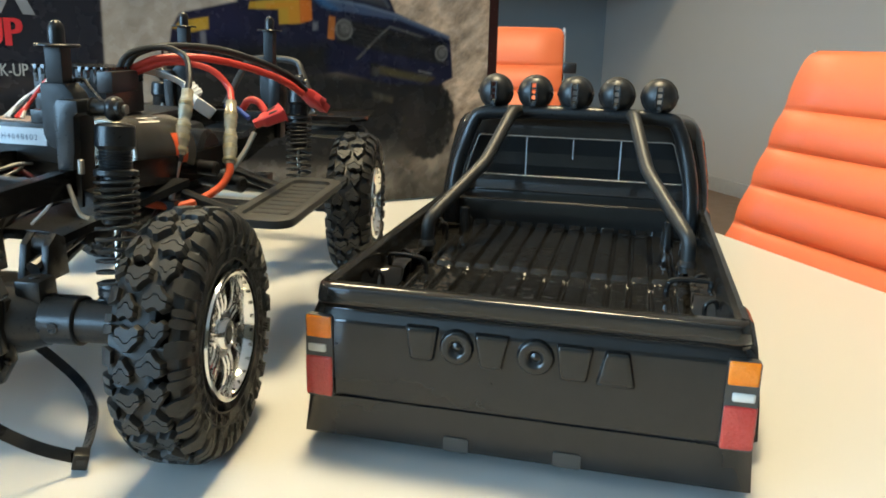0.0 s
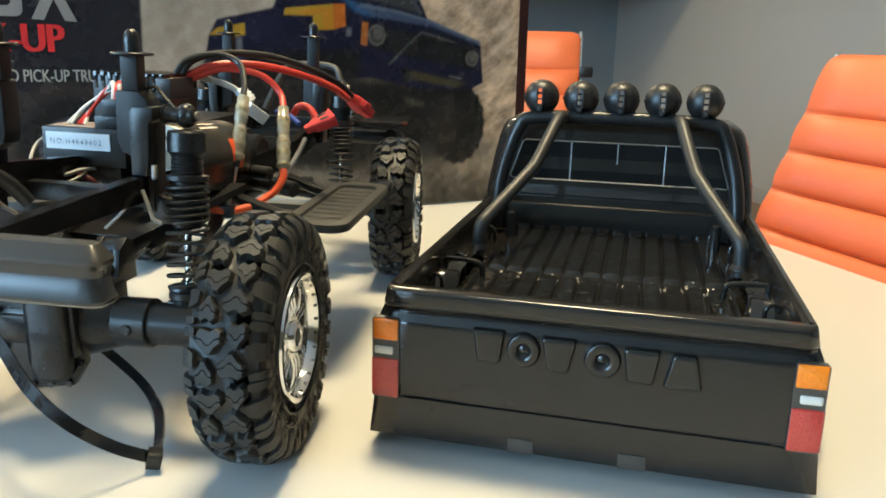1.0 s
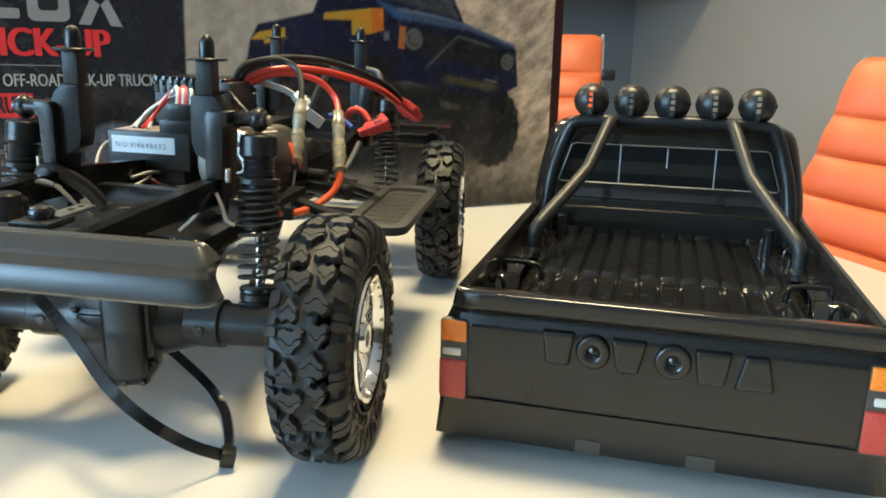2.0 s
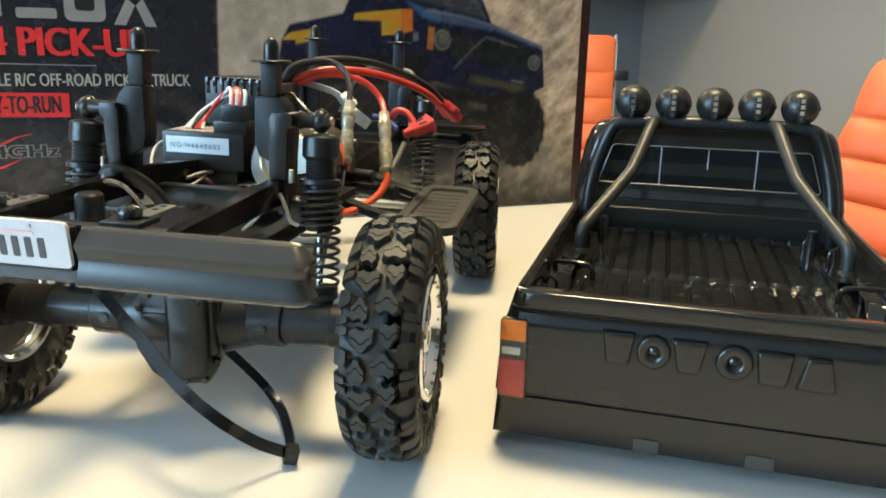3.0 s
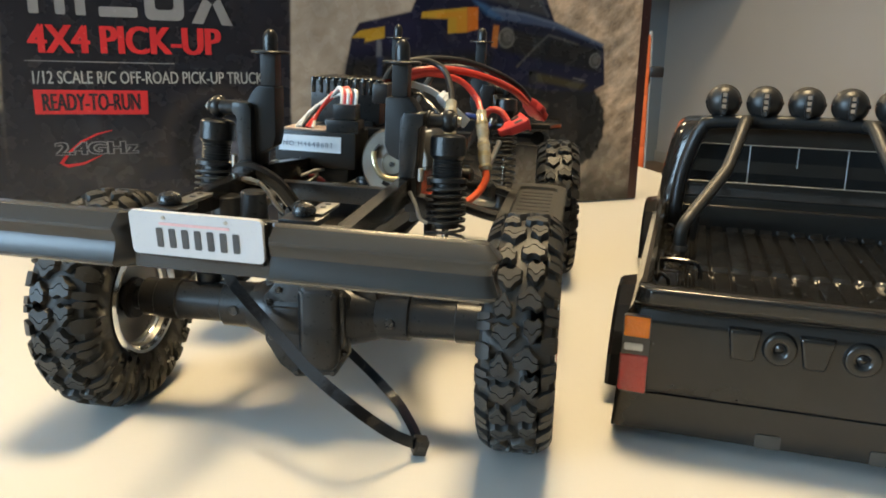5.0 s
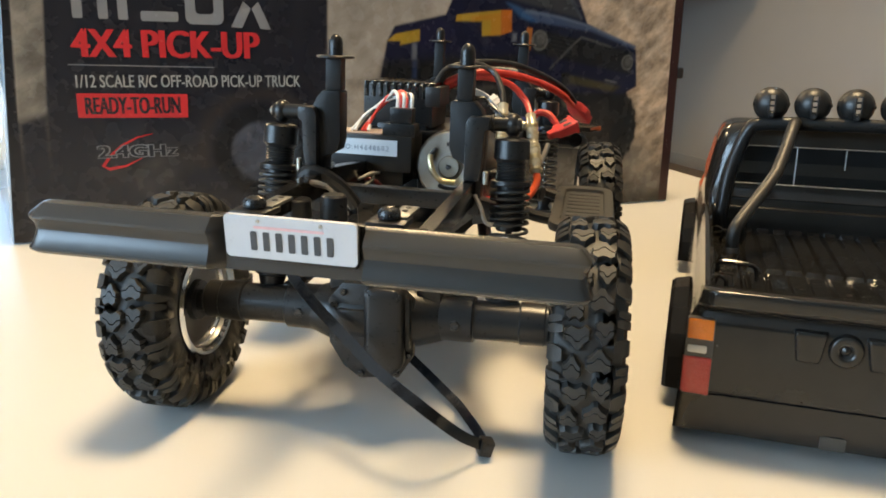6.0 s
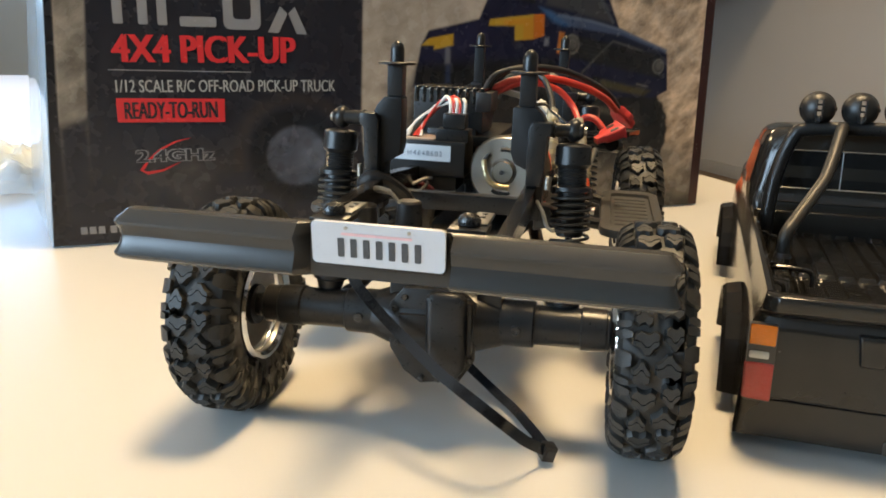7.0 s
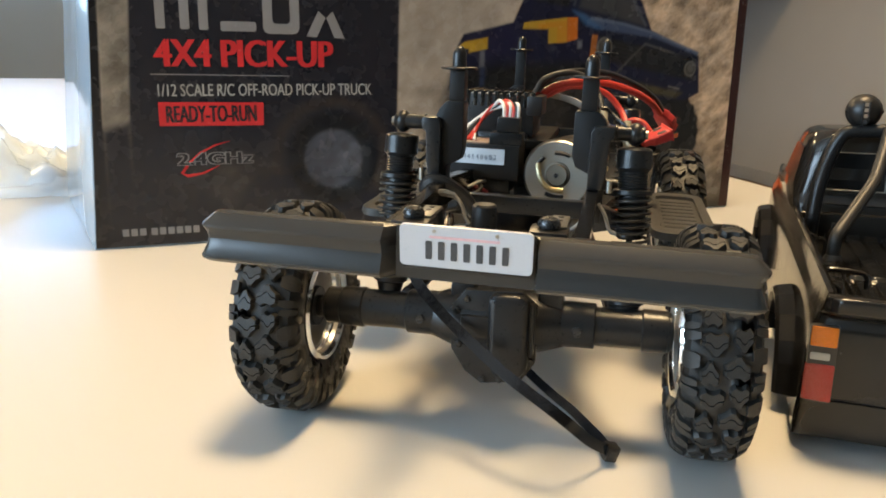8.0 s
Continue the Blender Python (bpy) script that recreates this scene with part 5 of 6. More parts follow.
for sx in (-1, 1):
    box1 = loft([[(sx * x, y, z) for y, z in ((yy0, 0.0462), (yy0 + 0.004, 0.0520), (yy0 + 0.008, 0.0530), (yy1 - 0.008, 0.0530), (yy1 - 0.004, 0.0520), (yy1, 0.0462))]
                 for x, yy0, yy1 in ((0.0652, 0.268, 0.332), (0.0575, 0.270, 0.330), (0.0560, 0.274, 0.326))], closed=False)
    part("wheel_box", box1, M_LINER, BODY, "raised wheel box in the bed", angle=60)
    part("tie_down", tube([(sx * 0.0630, 0.2815, 0.0525), (sx * 0.0630, 0.2810, 0.0562), (sx * 0.0600, 0.2808, 0.0570), (sx * 0.0500, 0.2800, 0.0566), (sx * 0.0475, 0.2798, 0.0545), (sx * 0.0470, 0.2798, 0.0500)], 0.0011, n=8), M_GLOSS, BODY, "black tie-down loop")
    for yy, xx in ((0.2620, 0.0600), (0.2950, 0.0585), (0.3520, 0.0560), (0.3600, 0.0600), (0.3720, 0.0480)):
        part("hook", tube([(sx * xx, yy, 0.0470), (sx * xx, yy, 0.0535), (sx * (xx + 0.003), yy + 0.001, 0.0550), (sx * (xx + 0.0045), yy + 0.001, 0.0520)], 0.0008, n=8), M_GLOSS, BODY, "small black hook")
    part("bed_post", cyl((sx * 0.0500, 0.3660, 0.0462), (sx * 0.0500, 0.3660, 0.0610), 0.0030, 0.0024, n=14, bevel=0.0005), M_GLOSS, BODY)

# cab
def ring(z, wx, y0, y1, r, n=5):
    return [(x, y, z) for x, y in rounded(-wx, wx, y0, y1, r, n)]


cab_rows = [ring(0.0530, 0.0690, 0.3925, 0.5300, 0.006), ring(0.0640, 0.0695, 0.3930, 0.5300, 0.006), ring(0.0665, 0.0698, 0.3940, 0.5000, 0.007), ring(0.0690, 0.0697, 0.3952, 0.4960, 0.008),
            ring(0.0720, 0.0695, 0.3960, 0.4920, 0.008), ring(0.0850, 0.0673, 0.3968, 0.4760, 0.009), ring(0.0960, 0.0650, 0.3985, 0.4640, 0.010), ring(0.1005, 0.0636, 0.3990, 0.4595, 0.011),
            ring(0.1035, 0.0616, 0.3998, 0.4560, 0.012), ring(0.1055, 0.0580, 0.4035, 0.4500, 0.012), ring(0.1064, 0.040, 0.418, 0.444, 0.010)]
part("cab", loft(cab_rows), M_GLOSS, BODY, "glossy black cab", angle=40)


def tilted(pts, out=0.0):
    """Points of the cab's rear face: x, z to 3D."""
    return [(x, 0.3964 + max(0.0, z - 0.0720) * 0.075 - out, z) for x, z in pts]


WIN = [(-0.0555, 0.0738), (0.0555, 0.0738), (0.0565, 0.0750), (0.0505, 0.0935), (0.0490, 0.0945), (-0.0490, 0.0945), (-0.0505, 0.0935), (-0.0565, 0.0750)]
rw = part("rear_window", loft([tilted(WIN, -0.0004), tilted(WIN, 0.0005)]), M_GLASS, BODY, "dark rear window with silver trim lines")
part("trim", tube(tilted(WIN + WIN[:1], 0.0006), 0.00034, n=6, smooth=False), M_TRIM, rw, "thin silver trim line")
for x in (-0.0243, 0.0243):
    part("trim", tube(tilted([(x, 0.0738), (x, 0.0945)], 0.0006), 0.00034, n=6, smooth=False), M_TRIM, rw)
part("trim", tube(tilted([(0, 0.0835), (0, 0.0940)], 0.0006), 0.00030, n=6, smooth=False), M_TRIM, rw)
part("crease", box(-0.060, 0.060, 0.3930, 0.3944, 0.0655, 0.0664, 0.0003), M_GLOSS, BODY)
for sx in (-1, 1):
    pts = [(0.408, 0.0735), (0.4450, 0.0735), (0.4700, 0.0735), (0.4540, 0.0940), (0.4450, 0.0950), (0.4120, 0.0950)]
    def side(y, z, o):
        return (sx * (0.0696 - (z - 0.0720) * 0.185 + o), y, z)
    part("side_window", loft([[side(y, z, -0.001) for y, z in pts], [side(y, z, 0.0006) for y, z in pts]]), M_GLASS, BODY, "dark side window")
wp = [(-0.056, 0.0735), (0.056, 0.0735), (0.051, 0.0945), (-0.051, 0.0945)]
part("windscreen", loft([[(x, 0.4915 - (z - 0.0720) * 1.19 + o, z) for x, z in wp] for o in (-0.001, 0.0008)]), M_GLASS, BODY)
hood = loft([[(x, y, z + 0.0016 * (1 - (x / 0.066) ** 2)) for x in (-0.066, -0.062, -0.03, 0, 0.03, 0.062, 0.066)] for y, z in ((0.495, 0.0655), (0.53, 0.0648), (0.565, 0.0630), (0.574, 0.0610), (0.578, 0.0570), (0.578, 0.0200))], closed=False)
part("hood", hood, M_GLOSS, BODY, "glossy black bonnet")
part("front_bumper", box(-0.072, 0.072, 0.574, 0.588, 0.0, 0.024, 0.003), M_PLASTIC, BODY)
for sx in (-1, 1):
    part("sill_foot", box(sx * 0.066 - 0.004, sx * 0.066 + 0.004, 0.38, 0.43, 0.0, 0.010, 0.001), M_PLASTIC, BODY, "black inner sill resting on the table")

# roll bar with five lamps
hoop = [(-0.0605, 0.3790, 0.0500), (-0.0603, 0.3795, 0.0620), (-0.0588, 0.3830, 0.0780), (-0.0550, 0.3868, 0.0930), (-0.0512, 0.3878, 0.1025), (-0.0470, 0.3880, 0.1066), (-0.030, 0.3880, 0.1078), (0, 0.3880, 0.1082)]
hoop = hoop + [(-x, y, z) for x, y, z in hoop[-2::-1]]
bar = part("roll_bar", tube(hoop, 0.0036, n=14), M_PLASTIC, BODY, "satin black tubular roll bar")
for sx in (-1, 1):
    part("brace", tube([(sx * 0.0285, 0.3850, 0.1085), (sx * 0.0300, 0.3770, 0.1078), (sx * 0.0335, 0.3640, 0.0980), (sx * 0.0372, 0.3525, 0.0880), (sx * 0.0395, 0.3470, 0.0845), (sx * 0.0460, 0.3350, 0.0765),
                        (sx * 0.0538, 0.3210, 0.0672), (sx * 0.0560, 0.3175, 0.0635), (sx * 0.0565, 0.3165, 0.0580), (sx * 0.0565, 0.3162, 0.0500)], 0.0030, n=14), M_SATIN, bar, "bent brace tube")
    part("foot", cyl((sx * 0.0565, 0.3162, 0.0525), (sx * 0.0565, 0.3162, 0.0552), 0.0042, 0.0036, n=18, bevel=0.0005), M_PLASTIC, bar)
lamp_meshes = None
for k in range(5):
    c = Vector((-0.0409 + 0.02045 * k, 0.3893, 0.1178))
    if lamp_meshes is None:
        shell = [(-0.0056, 0.0003), (-0.0055, 0.0026), (-0.0045, 0.0052), (-0.0026, 0.0072), (-0.0004, 0.0082), (0.0014, 0.0085), (0.0018, 0.0090), (0.0030, 0.0091), (0.0034, 0.0088),
                 (0.0034, 0.0080), (0.0010, 0.0078), (-0.0024, 0.0066), (-0.0040, 0.0048), (-0.0048, 0.0024), (-0.0049, 0.0003)]
        sb = lathe(shell, (0, 0, 0), (0, 1, 0), n=32, ring=True)
        bmesh.ops.recalc_face_normals(sb, faces=sb.faces)
        cut = bmesh.new()
        for zz in (0.0034, 0.0004, -0.0026):
            box(-0.0010, 0.0010, -0.0090, 0.0, zz - 0.0010, zz + 0.0010, bm=cut)
        l0 = part("roof_lamp", pierced(sb, cut), M_LAMP, BODY, "round black roof lamp shell with three slots behind", angle=50)
        b1 = bmesh.new()
        for xx in (-0.0015, 0.0015):
            box(xx - 0.0004, xx + 0.0004, -0.0068, -0.0050, -0.0050, 0.0048, 0.0002, bm=b1)
        l1 = part("lamp_bracket", b1, M_LAMP, l0, "mounting strap")
        b2 = cyl((0, -0.0006, -0.0105), (0, -0.0006, -0.0070), 0.0020, n=12)
        for sx in (-1, 1):
            cyl((sx * 0.0084, 0.0014, 0), (sx * 0.0092, 0.0014, 0), 0.0011, n=8, bm=b2)
        l2 = part("lamp_stem", b2, M_LAMP, l0)
        b3 = cyl((0, -0.0064, -0.0058), (0, -0.0040, -0.0058), 0.0016, n=14, bevel=0.0003)
        l3 = part("screw", b3, M_SCREW, l0)
        b4 = cyl((0, -0.0067, -0.0058), (0, -0.0063, -0.0058), 0.0008, n=6)
        l4 = part("screw_socket", b4, M_INK, l0)
        lamp_meshes = [o.data for o in (l0, l1, l2, l3, l4)]
    else:
        l0 = tagged(new("roof_lamp", lamp_meshes[0]), "round black roof lamp seen from behind")
        l0.parent = BODY
        for nm, me in zip(("lamp_bracket", "lamp_stem", "screw", "screw_socket"), lamp_meshes[1:]):
            new(nm, me).parent = l0
    l0.matrix_basis = Matrix.Translation(c) @ pose(0, 0, 0, -4, 0, 0)

# ---- product box ----
BOXM = Matrix.Translation((-0.5385, 0.3571, 0)) @ Matrix.Rotation(radians(39.7), 4, "Z")
BL, BH, BD = 0.570, 0.235, 0.22


def print_material():
    """Glossy four-colour print: the printed colour, broken up by rocky grain where the print shows rock."""
    m = mat("printed_photo", (0.30, 0.25, 0.20), 0.27, var=0.3, scale=14, rvar=0.05, spec=0.42)
    nt = m.node_tree
    L = nt.links.new
    b = nt.nodes["Principled BSDF"]
    tc = nt.nodes.new("ShaderNodeTexCoord")
    mp = nt.nodes.new("ShaderNodeMapping")
    mp.vector_type = "TEXTURE"
    mp.inputs["Rotation"].default_value = (0, radians(-38), 0)
    mp.inputs["Scale"].default_value = (1.7, 1, 0.9)
    L(tc.outputs["Object"], mp.inputs["Vector"])
    rock = nt.nodes.new("ShaderNodeTexNoise")
    rock.inputs["Scale"].default_value, rock.inputs["Detail"].default_value, rock.inputs["Roughness"].default_value = 62, 8, 0.64
    L(mp.outputs[0], rock.inputs["Vector"])
    vor = nt.nodes.new("ShaderNodeTexVoronoi")
    vor.inputs["Scale"].default_value = 80
    L(mp.outputs[0], vor.inputs["Vector"])
    add = nt.nodes.new("ShaderNodeMath")
    add.operation = "MULTIPLY_ADD"
    L(vor.outputs["Distance"], add.inputs[0])
    add.inputs[1].default_value = 0.30
    L(rock.outputs["Fac"], add.inputs[2])
    ramp = nt.nodes.new("ShaderNodeMapRange")
    ramp.inputs["From Min"].default_value, ramp.inputs["From Max"].default_value = 0.44, 0.80
    ramp.inputs["To Min"].default_value, ramp.inputs["To Max"].default_value = 0.16, 1.62
    L(add.outputs[0], ramp.inputs["Value"])
    att = nt.nodes.new("ShaderNodeAttribute")
    att.attribute_name = "print"
    grain = nt.nodes.new("ShaderNodeMix")
    grain.data_type = "RGBA"
    grain.inputs[6].default_value = (1, 1, 1, 1)
    L(att.outputs["Alpha"], grain.inputs[0])
    L(ramp.outputs[0], grain.inputs[7])
    mul = nt.nodes.new("ShaderNodeMix")
    mul.data_type, mul.blend_type = "RGBA", "MULTIPLY"
    mul.inputs[0].default_value = 1.0
    L(att.outputs["Color"], mul.inputs[6])
    L(grain.outputs[2], mul.inputs[7])
    L(mul.outputs[2], b.inputs["Base Color"])
    return m


M_PHOTO = print_material()


def ink(name, col, var=0.15, scale=60):
    return mat(name, col, 0.26, var=var, scale=scale, rvar=0.04, spec=0.4)


# bluish black: the gloss's window sheen is mixed into the ink
M_CARD = ink("black_printed_card", (0.0225, 0.0220, 0.0270), 0.25, 25)
# pale blue is the window's reflection, put into the base colour
M_BOXSIDE = mat("card_side_reflection", (0.34, 0.42, 0.50), 0.10, var=0.12, scale=9, rvar=0.05)
M_REDP = ink("red_print", (0.60, 0.035, 0.04), 0.08, 60)
M_GREYP = ink("grey_print", (0.25, 0.245, 0.25), 0.08, 60)
M_PALE = ink("pale_print", (0.40, 0.40, 0.38), 0.1, 60)
M_MAROON = ink("dark_maroon_print", (0.034, 0.011, 0.009), 0.3, 40)

pbox = thing("product_box", BOXM, "large glossy printed cardboard box standing behind the truck", "box")
plan = [[(0.0, 0.001), (BL, 0.001), (BL, BD), (-0.040, BD + 0.03)], [(0.014, 0.001), (BL, 0.001), (BL, BD), (-0.022, BD + 0.03)]]
carton = loft([[(x, y, z) for x, y in pl] for pl, z in zip(plan, (0, BH))])
bmesh.ops.bevel(carton, geom=list(carton.edges), offset=0.0012, segments=2, affect="EDGES", profile=0.6)
part("carton", carton, M_BOXSIDE, pbox, "shiny carton side, window reflection in its colour, a little out of square")
part("edge_band", box(BL - 0.010, BL - 0.0005, -0.0006, -0.0004, 0.0015, BH - 0.002), M_MAROON, pbox, "dark maroon printed edge")
layer = [0.0006]


def flat(name, pts, material, label="", parent=None):
    """A printed area on the front: outline in box width and height."""
    y = -layer[0]
    layer[0] += 0.00004
    bm = bmesh.new()
    bm.faces.new([bm.verts.new((u, y, v)) for u, v in pts])
    ob = part(name, bm, material, pbox, label)
    for p in ob.data.polygons:
        if p.normal.y > 0:
            ob.data.flip_normals()
            break
    return ob


def disc(u, v, ru, rv, n=28):
    return [(u + ru * math.cos(2 * math.pi * k / n), v + rv * math.sin(2 * math.pi * k / n)) for k in range(n)]


def strip(pts, w):
    """Outline of a line of width w."""
    a, b = [], []
    for i, p in enumerate(pts):
        q0, q1 = pts[max(i - 1, 0)], pts[min(i + 1, len(pts) - 1)]
        d = Vector((q1[0] - q0[0], q1[1] - q0[1])).normalized()
        ww = w[i] if isinstance(w, (list, tuple)) else w
        a.append((p[0] - d.y * ww / 2, p[1] + d.x * ww / 2))
        b.append((p[0] + d.y * ww / 2, p[1] - d.x * ww / 2))
    return a + b[::-1]


# the printed picture: soft-edged areas of colour laid over one another on a fine sheet
NU, NV = 571, 197
us, vs = np.meshgrid(np.linspace(0, 1, NU), np.linspace(0.0015, BH - 0.002, NV))
left = 0.0012 + (vs - 0.0015) / (BH - 0.0035) * 0.0138
us = left + us * (BL - 0.002 - left)
picture = np.zeros((NV, NU, 4))


def soft_noise(scale, seed):
    """Smooth random field over the sheet, 0 to 1."""
    rng = np.random.RandomState(seed)
    grid = rng.rand(int(BH / scale) + 3, int(BL / scale) + 3)
    x, y = us / scale, vs / scale
    i, k = x.astype(int), y.astype(int)
    fx, fy = x - i, y - k
    fx, fy = fx * fx * (3 - 2 * fx), fy * fy * (3 - 2 * fy)
    return (grid[k, i] * (1 - fx) + grid[k, i + 1] * fx) * (1 - fy) + (grid[k + 1, i] * (1 - fx) + grid[k + 1, i + 1] * fx) * fy


def inked(mask, colour, rock=0.0):
    picture[..., :3] += (np.array(colour) - picture[..., :3]) * mask[..., None]
    picture[..., 3] += (rock - picture[..., 3]) * mask


def area(pts, colour, soft=0.0009, strength=1.0, rock=0.0):
    """A polygon of ink; soft: half the width of its blurred edge."""
    P = np.array(pts)
    far = np.full(us.shape, 1e9)
    inside = np.zeros(us.shape, bool)
    for (x0, y0), (x1, y1) in zip(P, np.roll(P, -1, 0)):
        ex, ey = x1 - x0, y1 - y0
        k = np.clip(((us - x0) * ex + (vs - y0) * ey) / (ex * ex + ey * ey + 1e-12), 0, 1)
        far = np.minimum(far, np.hypot(us - x0 - k * ex, vs - y0 - k * ey))
        if y0 != y1:
            inside ^= ((y0 > vs) != (y1 > vs)) & (us < (x1 - x0) * (vs - y0) / (y1 - y0) + x0)
    d = np.clip((np.where(inside, far, -far) + soft) / (2 * soft), 0, 1)
    inked(d * d * (3 - 2 * d) * strength, colour, rock)


big, mid_n, fine = soft_noise(0.045, 1), soft_noise(0.016, 2), soft_noise(0.006, 3)
cloud = 0.5 * big + 0.3 * mid_n + 0.2 * fine
every = np.ones(us.shape)
# slope of dusty rock, smooth and pale near the text, rough and warmer beyond
inked(every, (0.375, 0.318, 0.260), 0.22)
inked(np.clip((us - 0.36) / 0.10, 0, 1) * np.clip(0.4 + cloud, 0, 1), (0.455, 0.330, 0.225), 1.0)
inked(np.clip(cloud - 0.42, 0, 1) * np.where(us > 0.40, 0.7, 1.3), (0.17, 0.140, 0.112), 0.45)
# ground: dust over dark stones, darkest along the foot
inked(np.clip((0.075 + 0.05 * (cloud - 0.5) - vs) / 0.05, 0, 1), (0.120, 0.104, 0.086), 0.75)
inked(np.clip((0.024 + 0.02 * (mid_n - 0.5) - vs) / 0.016, 0, 1), (0.034, 0.029, 0.023), 0.6)
BLACK, NAVY, GREY, DIMC = (0.013, 0.0128, 0.0132), (0.0115, 0.0125, 0.030), (0.034, 0.033, 0.033), (0.036, 0.030, 0.027)
YEL, ORA, DUSTC, OLIVE, PALEB = (0.40, 0.235, 0.030), (0.46, 0.125, 0.020), (0.085, 0.082, 0.078), (0.060, 0.050, 0.026), (0.115, 0.145, 0.20)
# pictured truck
area([(0.262, 0.050), (0.275, 0.112), (0.30, 0.118), (0.46, 0.110), (0.50, 0.108), (0.525, 0.085), (0.520, 0.055), (0.500, 0.040), (0.40, 0.036), (0.30, 0.040)], BLACK, 0.008, 0.97)
inked(np.exp(-((us - 0.455) / 0.035) ** 2 - ((vs - 0.040) / 0.020) ** 2) * 0.75 * np.clip(0.2 + cloud, 0, 1), (0.125, 0.112, 0.095), 0.5)
inked(np.exp(-((us - 0.525) / 0.022) ** 2 - ((vs - 0.045) / 0.022) ** 2) * 0.8, (0.135, 0.120, 0.100), 0.5)
area([(0.500 + (0.0265 + 0.0012 * (k % 4 < 2)) * math.cos(2 * math.pi * k / 72), 0.074 + (0.0355 + 0.0016 * (k % 4 < 2)) * math.sin(2 * math.pi * k / 72)) for k in range(72)], (0.014, 0.0135, 0.013), 0.0016)
area([(0.385, 0.118), (0.512, 0.110), (0.505, 0.060), (0.430, 0.052), (0.385, 0.070)], BLACK, 0.007, 0.9)
area(disc(0.486, 0.072, 0.014, 0.026), DIMC, 0.006, 0.55)
for k in range(7):
    area(disc(0.5230 - 0.0008 * k, 0.094 - 0.0075 * k, 0.0012, 0.0018, 8), DUSTC, 0.0010, 0.5)
area([(0.276, 0.1150), (0.2825, 0.1474), (0.2890, 0.1592), (0.3329, 0.1692), (0.3400, 0.1850), (0.3560, 0.2120), (0.4300, 0.2150), (0.4560, 0.1900), (0.4680, 0.1655), (0.521, 0.1440), (0.5245, 0.1108), (0.5099, 0.1042), (0.4608, 0.1056), (0.4150, 0.1150), (0.370, 0.1120)], NAVY, 0.0011)
area([(0.2860, 0.1500), (0.2930, 0.1575), (0.3330, 0.1672), (0.3420, 0.1600), (0.3400, 0.1450), (0.3000, 0.1420)], (0.016, 0.016, 0.042), 0.005, 0.8)
area([(0.276, 0.1150), (0.2790, 0.1310), (0.3400, 0.1360), (0.4060, 0.1380), (0.4060, 0.1150), (0.370, 0.1100)], BLACK, 0.006)
# cab: windows, pillar and hoop
area([(0.3520, 0.1870), (0.3620, 0.2080), (0.3900, 0.2090), (0.3840, 0.1830)], BLACK, 0.0015)
area([(0.3940, 0.1830), (0.4010, 0.2090), (0.4270, 0.2090), (0.4510, 0.1880), (0.4620, 0.1690)], (0.045, 0.046, 0.050), 0.0025)
area(strip([(0.4270, 0.2090), (0.4470, 0.1900), (0.4620, 0.1690)], 0.0028), (0.060, 0.066, 0.080), 0.0010)
area(strip([(0.3960, 0.2060), (0.3890, 0.1840)], 0.0022), (0.050, 0.055, 0.070), 0.0010)
# bonnet, lit along its far edge; pale blue gloss sheen painted into it
area([(0.3870, 0.1810), (0.4063, 0.1752), (0.4400, 0.1708), (0.4693, 0.1643), (0.5205, 0.1470), (0.5190, 0.1438), (0.4724, 0.1588), (0.4149, 0.1652), (0.4040, 0.1700)], (0.046, 0.066, 0.120), 0.0016)
area([(0.3890, 0.1800), (0.3990, 0.1775), (0.4180, 0.1660), (0.4120, 0.1655), (0.4010, 0.1690)], (0.030, 0.085, 0.19), 0.0028, 0.9)
area(strip([(0.4063, 0.1745), (0.4400, 0.1700), (0.4693, 0.1636), (0.5200, 0.1462)], [0.0030, 0.0024, 0.0020, 0.0012]), PALEB, 0.0012, 0.75)
area([(0.4180, 0.1645), (0.4724, 0.1575), (0.5190, 0.1430), (0.5190, 0.1385), (0.4300, 0.1580)], (0.010, 0.012, 0.026), 0.0012)
# stripes: yellow running to orange
area([(0.2825, 0.1474), (0.2897, 0.1532), (0.3105, 0.1571), (0.3104, 0.1480), (0.2937, 0.1442), (0.2938, 0.1476)], YEL, 0.0008)
area([(0.343, 0.1695), (0.3833, 0.1744), (0.3838, 0.1543), (0.366, 0.1527), (0.3658, 0.1645), (0.3418, 0.1644)], YEL, 0.0008)
area([(0.3560, 0.1685), (0.3833, 0.1722), (0.3838, 0.1543), (0.3740, 0.1535), (0.3738, 0.1660), (0.3560, 0.1650)], (0.46, 0.19, 0.022), 0.0014, 0.8)
area([(0.3833, 0.1744), (0.3933, 0.1748), (0.3938, 0.157), (0.3838, 0.1543)], ORA, 0.0008)
for u, v0, v1, c in ((0.3055, 0.1330, 0.1465, (0.24, 0.25, 0.27)), (0.3060, 0.1180, 0.1325, (0.030, 0.050, 0.12)), (0.3962, 0.1490, 0.1560, (0.26, 0.27, 0.29)), (0.3700, 0.1445, 0.1505, (0.05, 0.055, 0.08))):
    area([(u - 0.0020, v0), (u + 0.0022, v0 + 0.0003), (u + 0.0024, v1), (u - 0.0018, v1 - 0.0003)], c, 0.0014, 0.5)
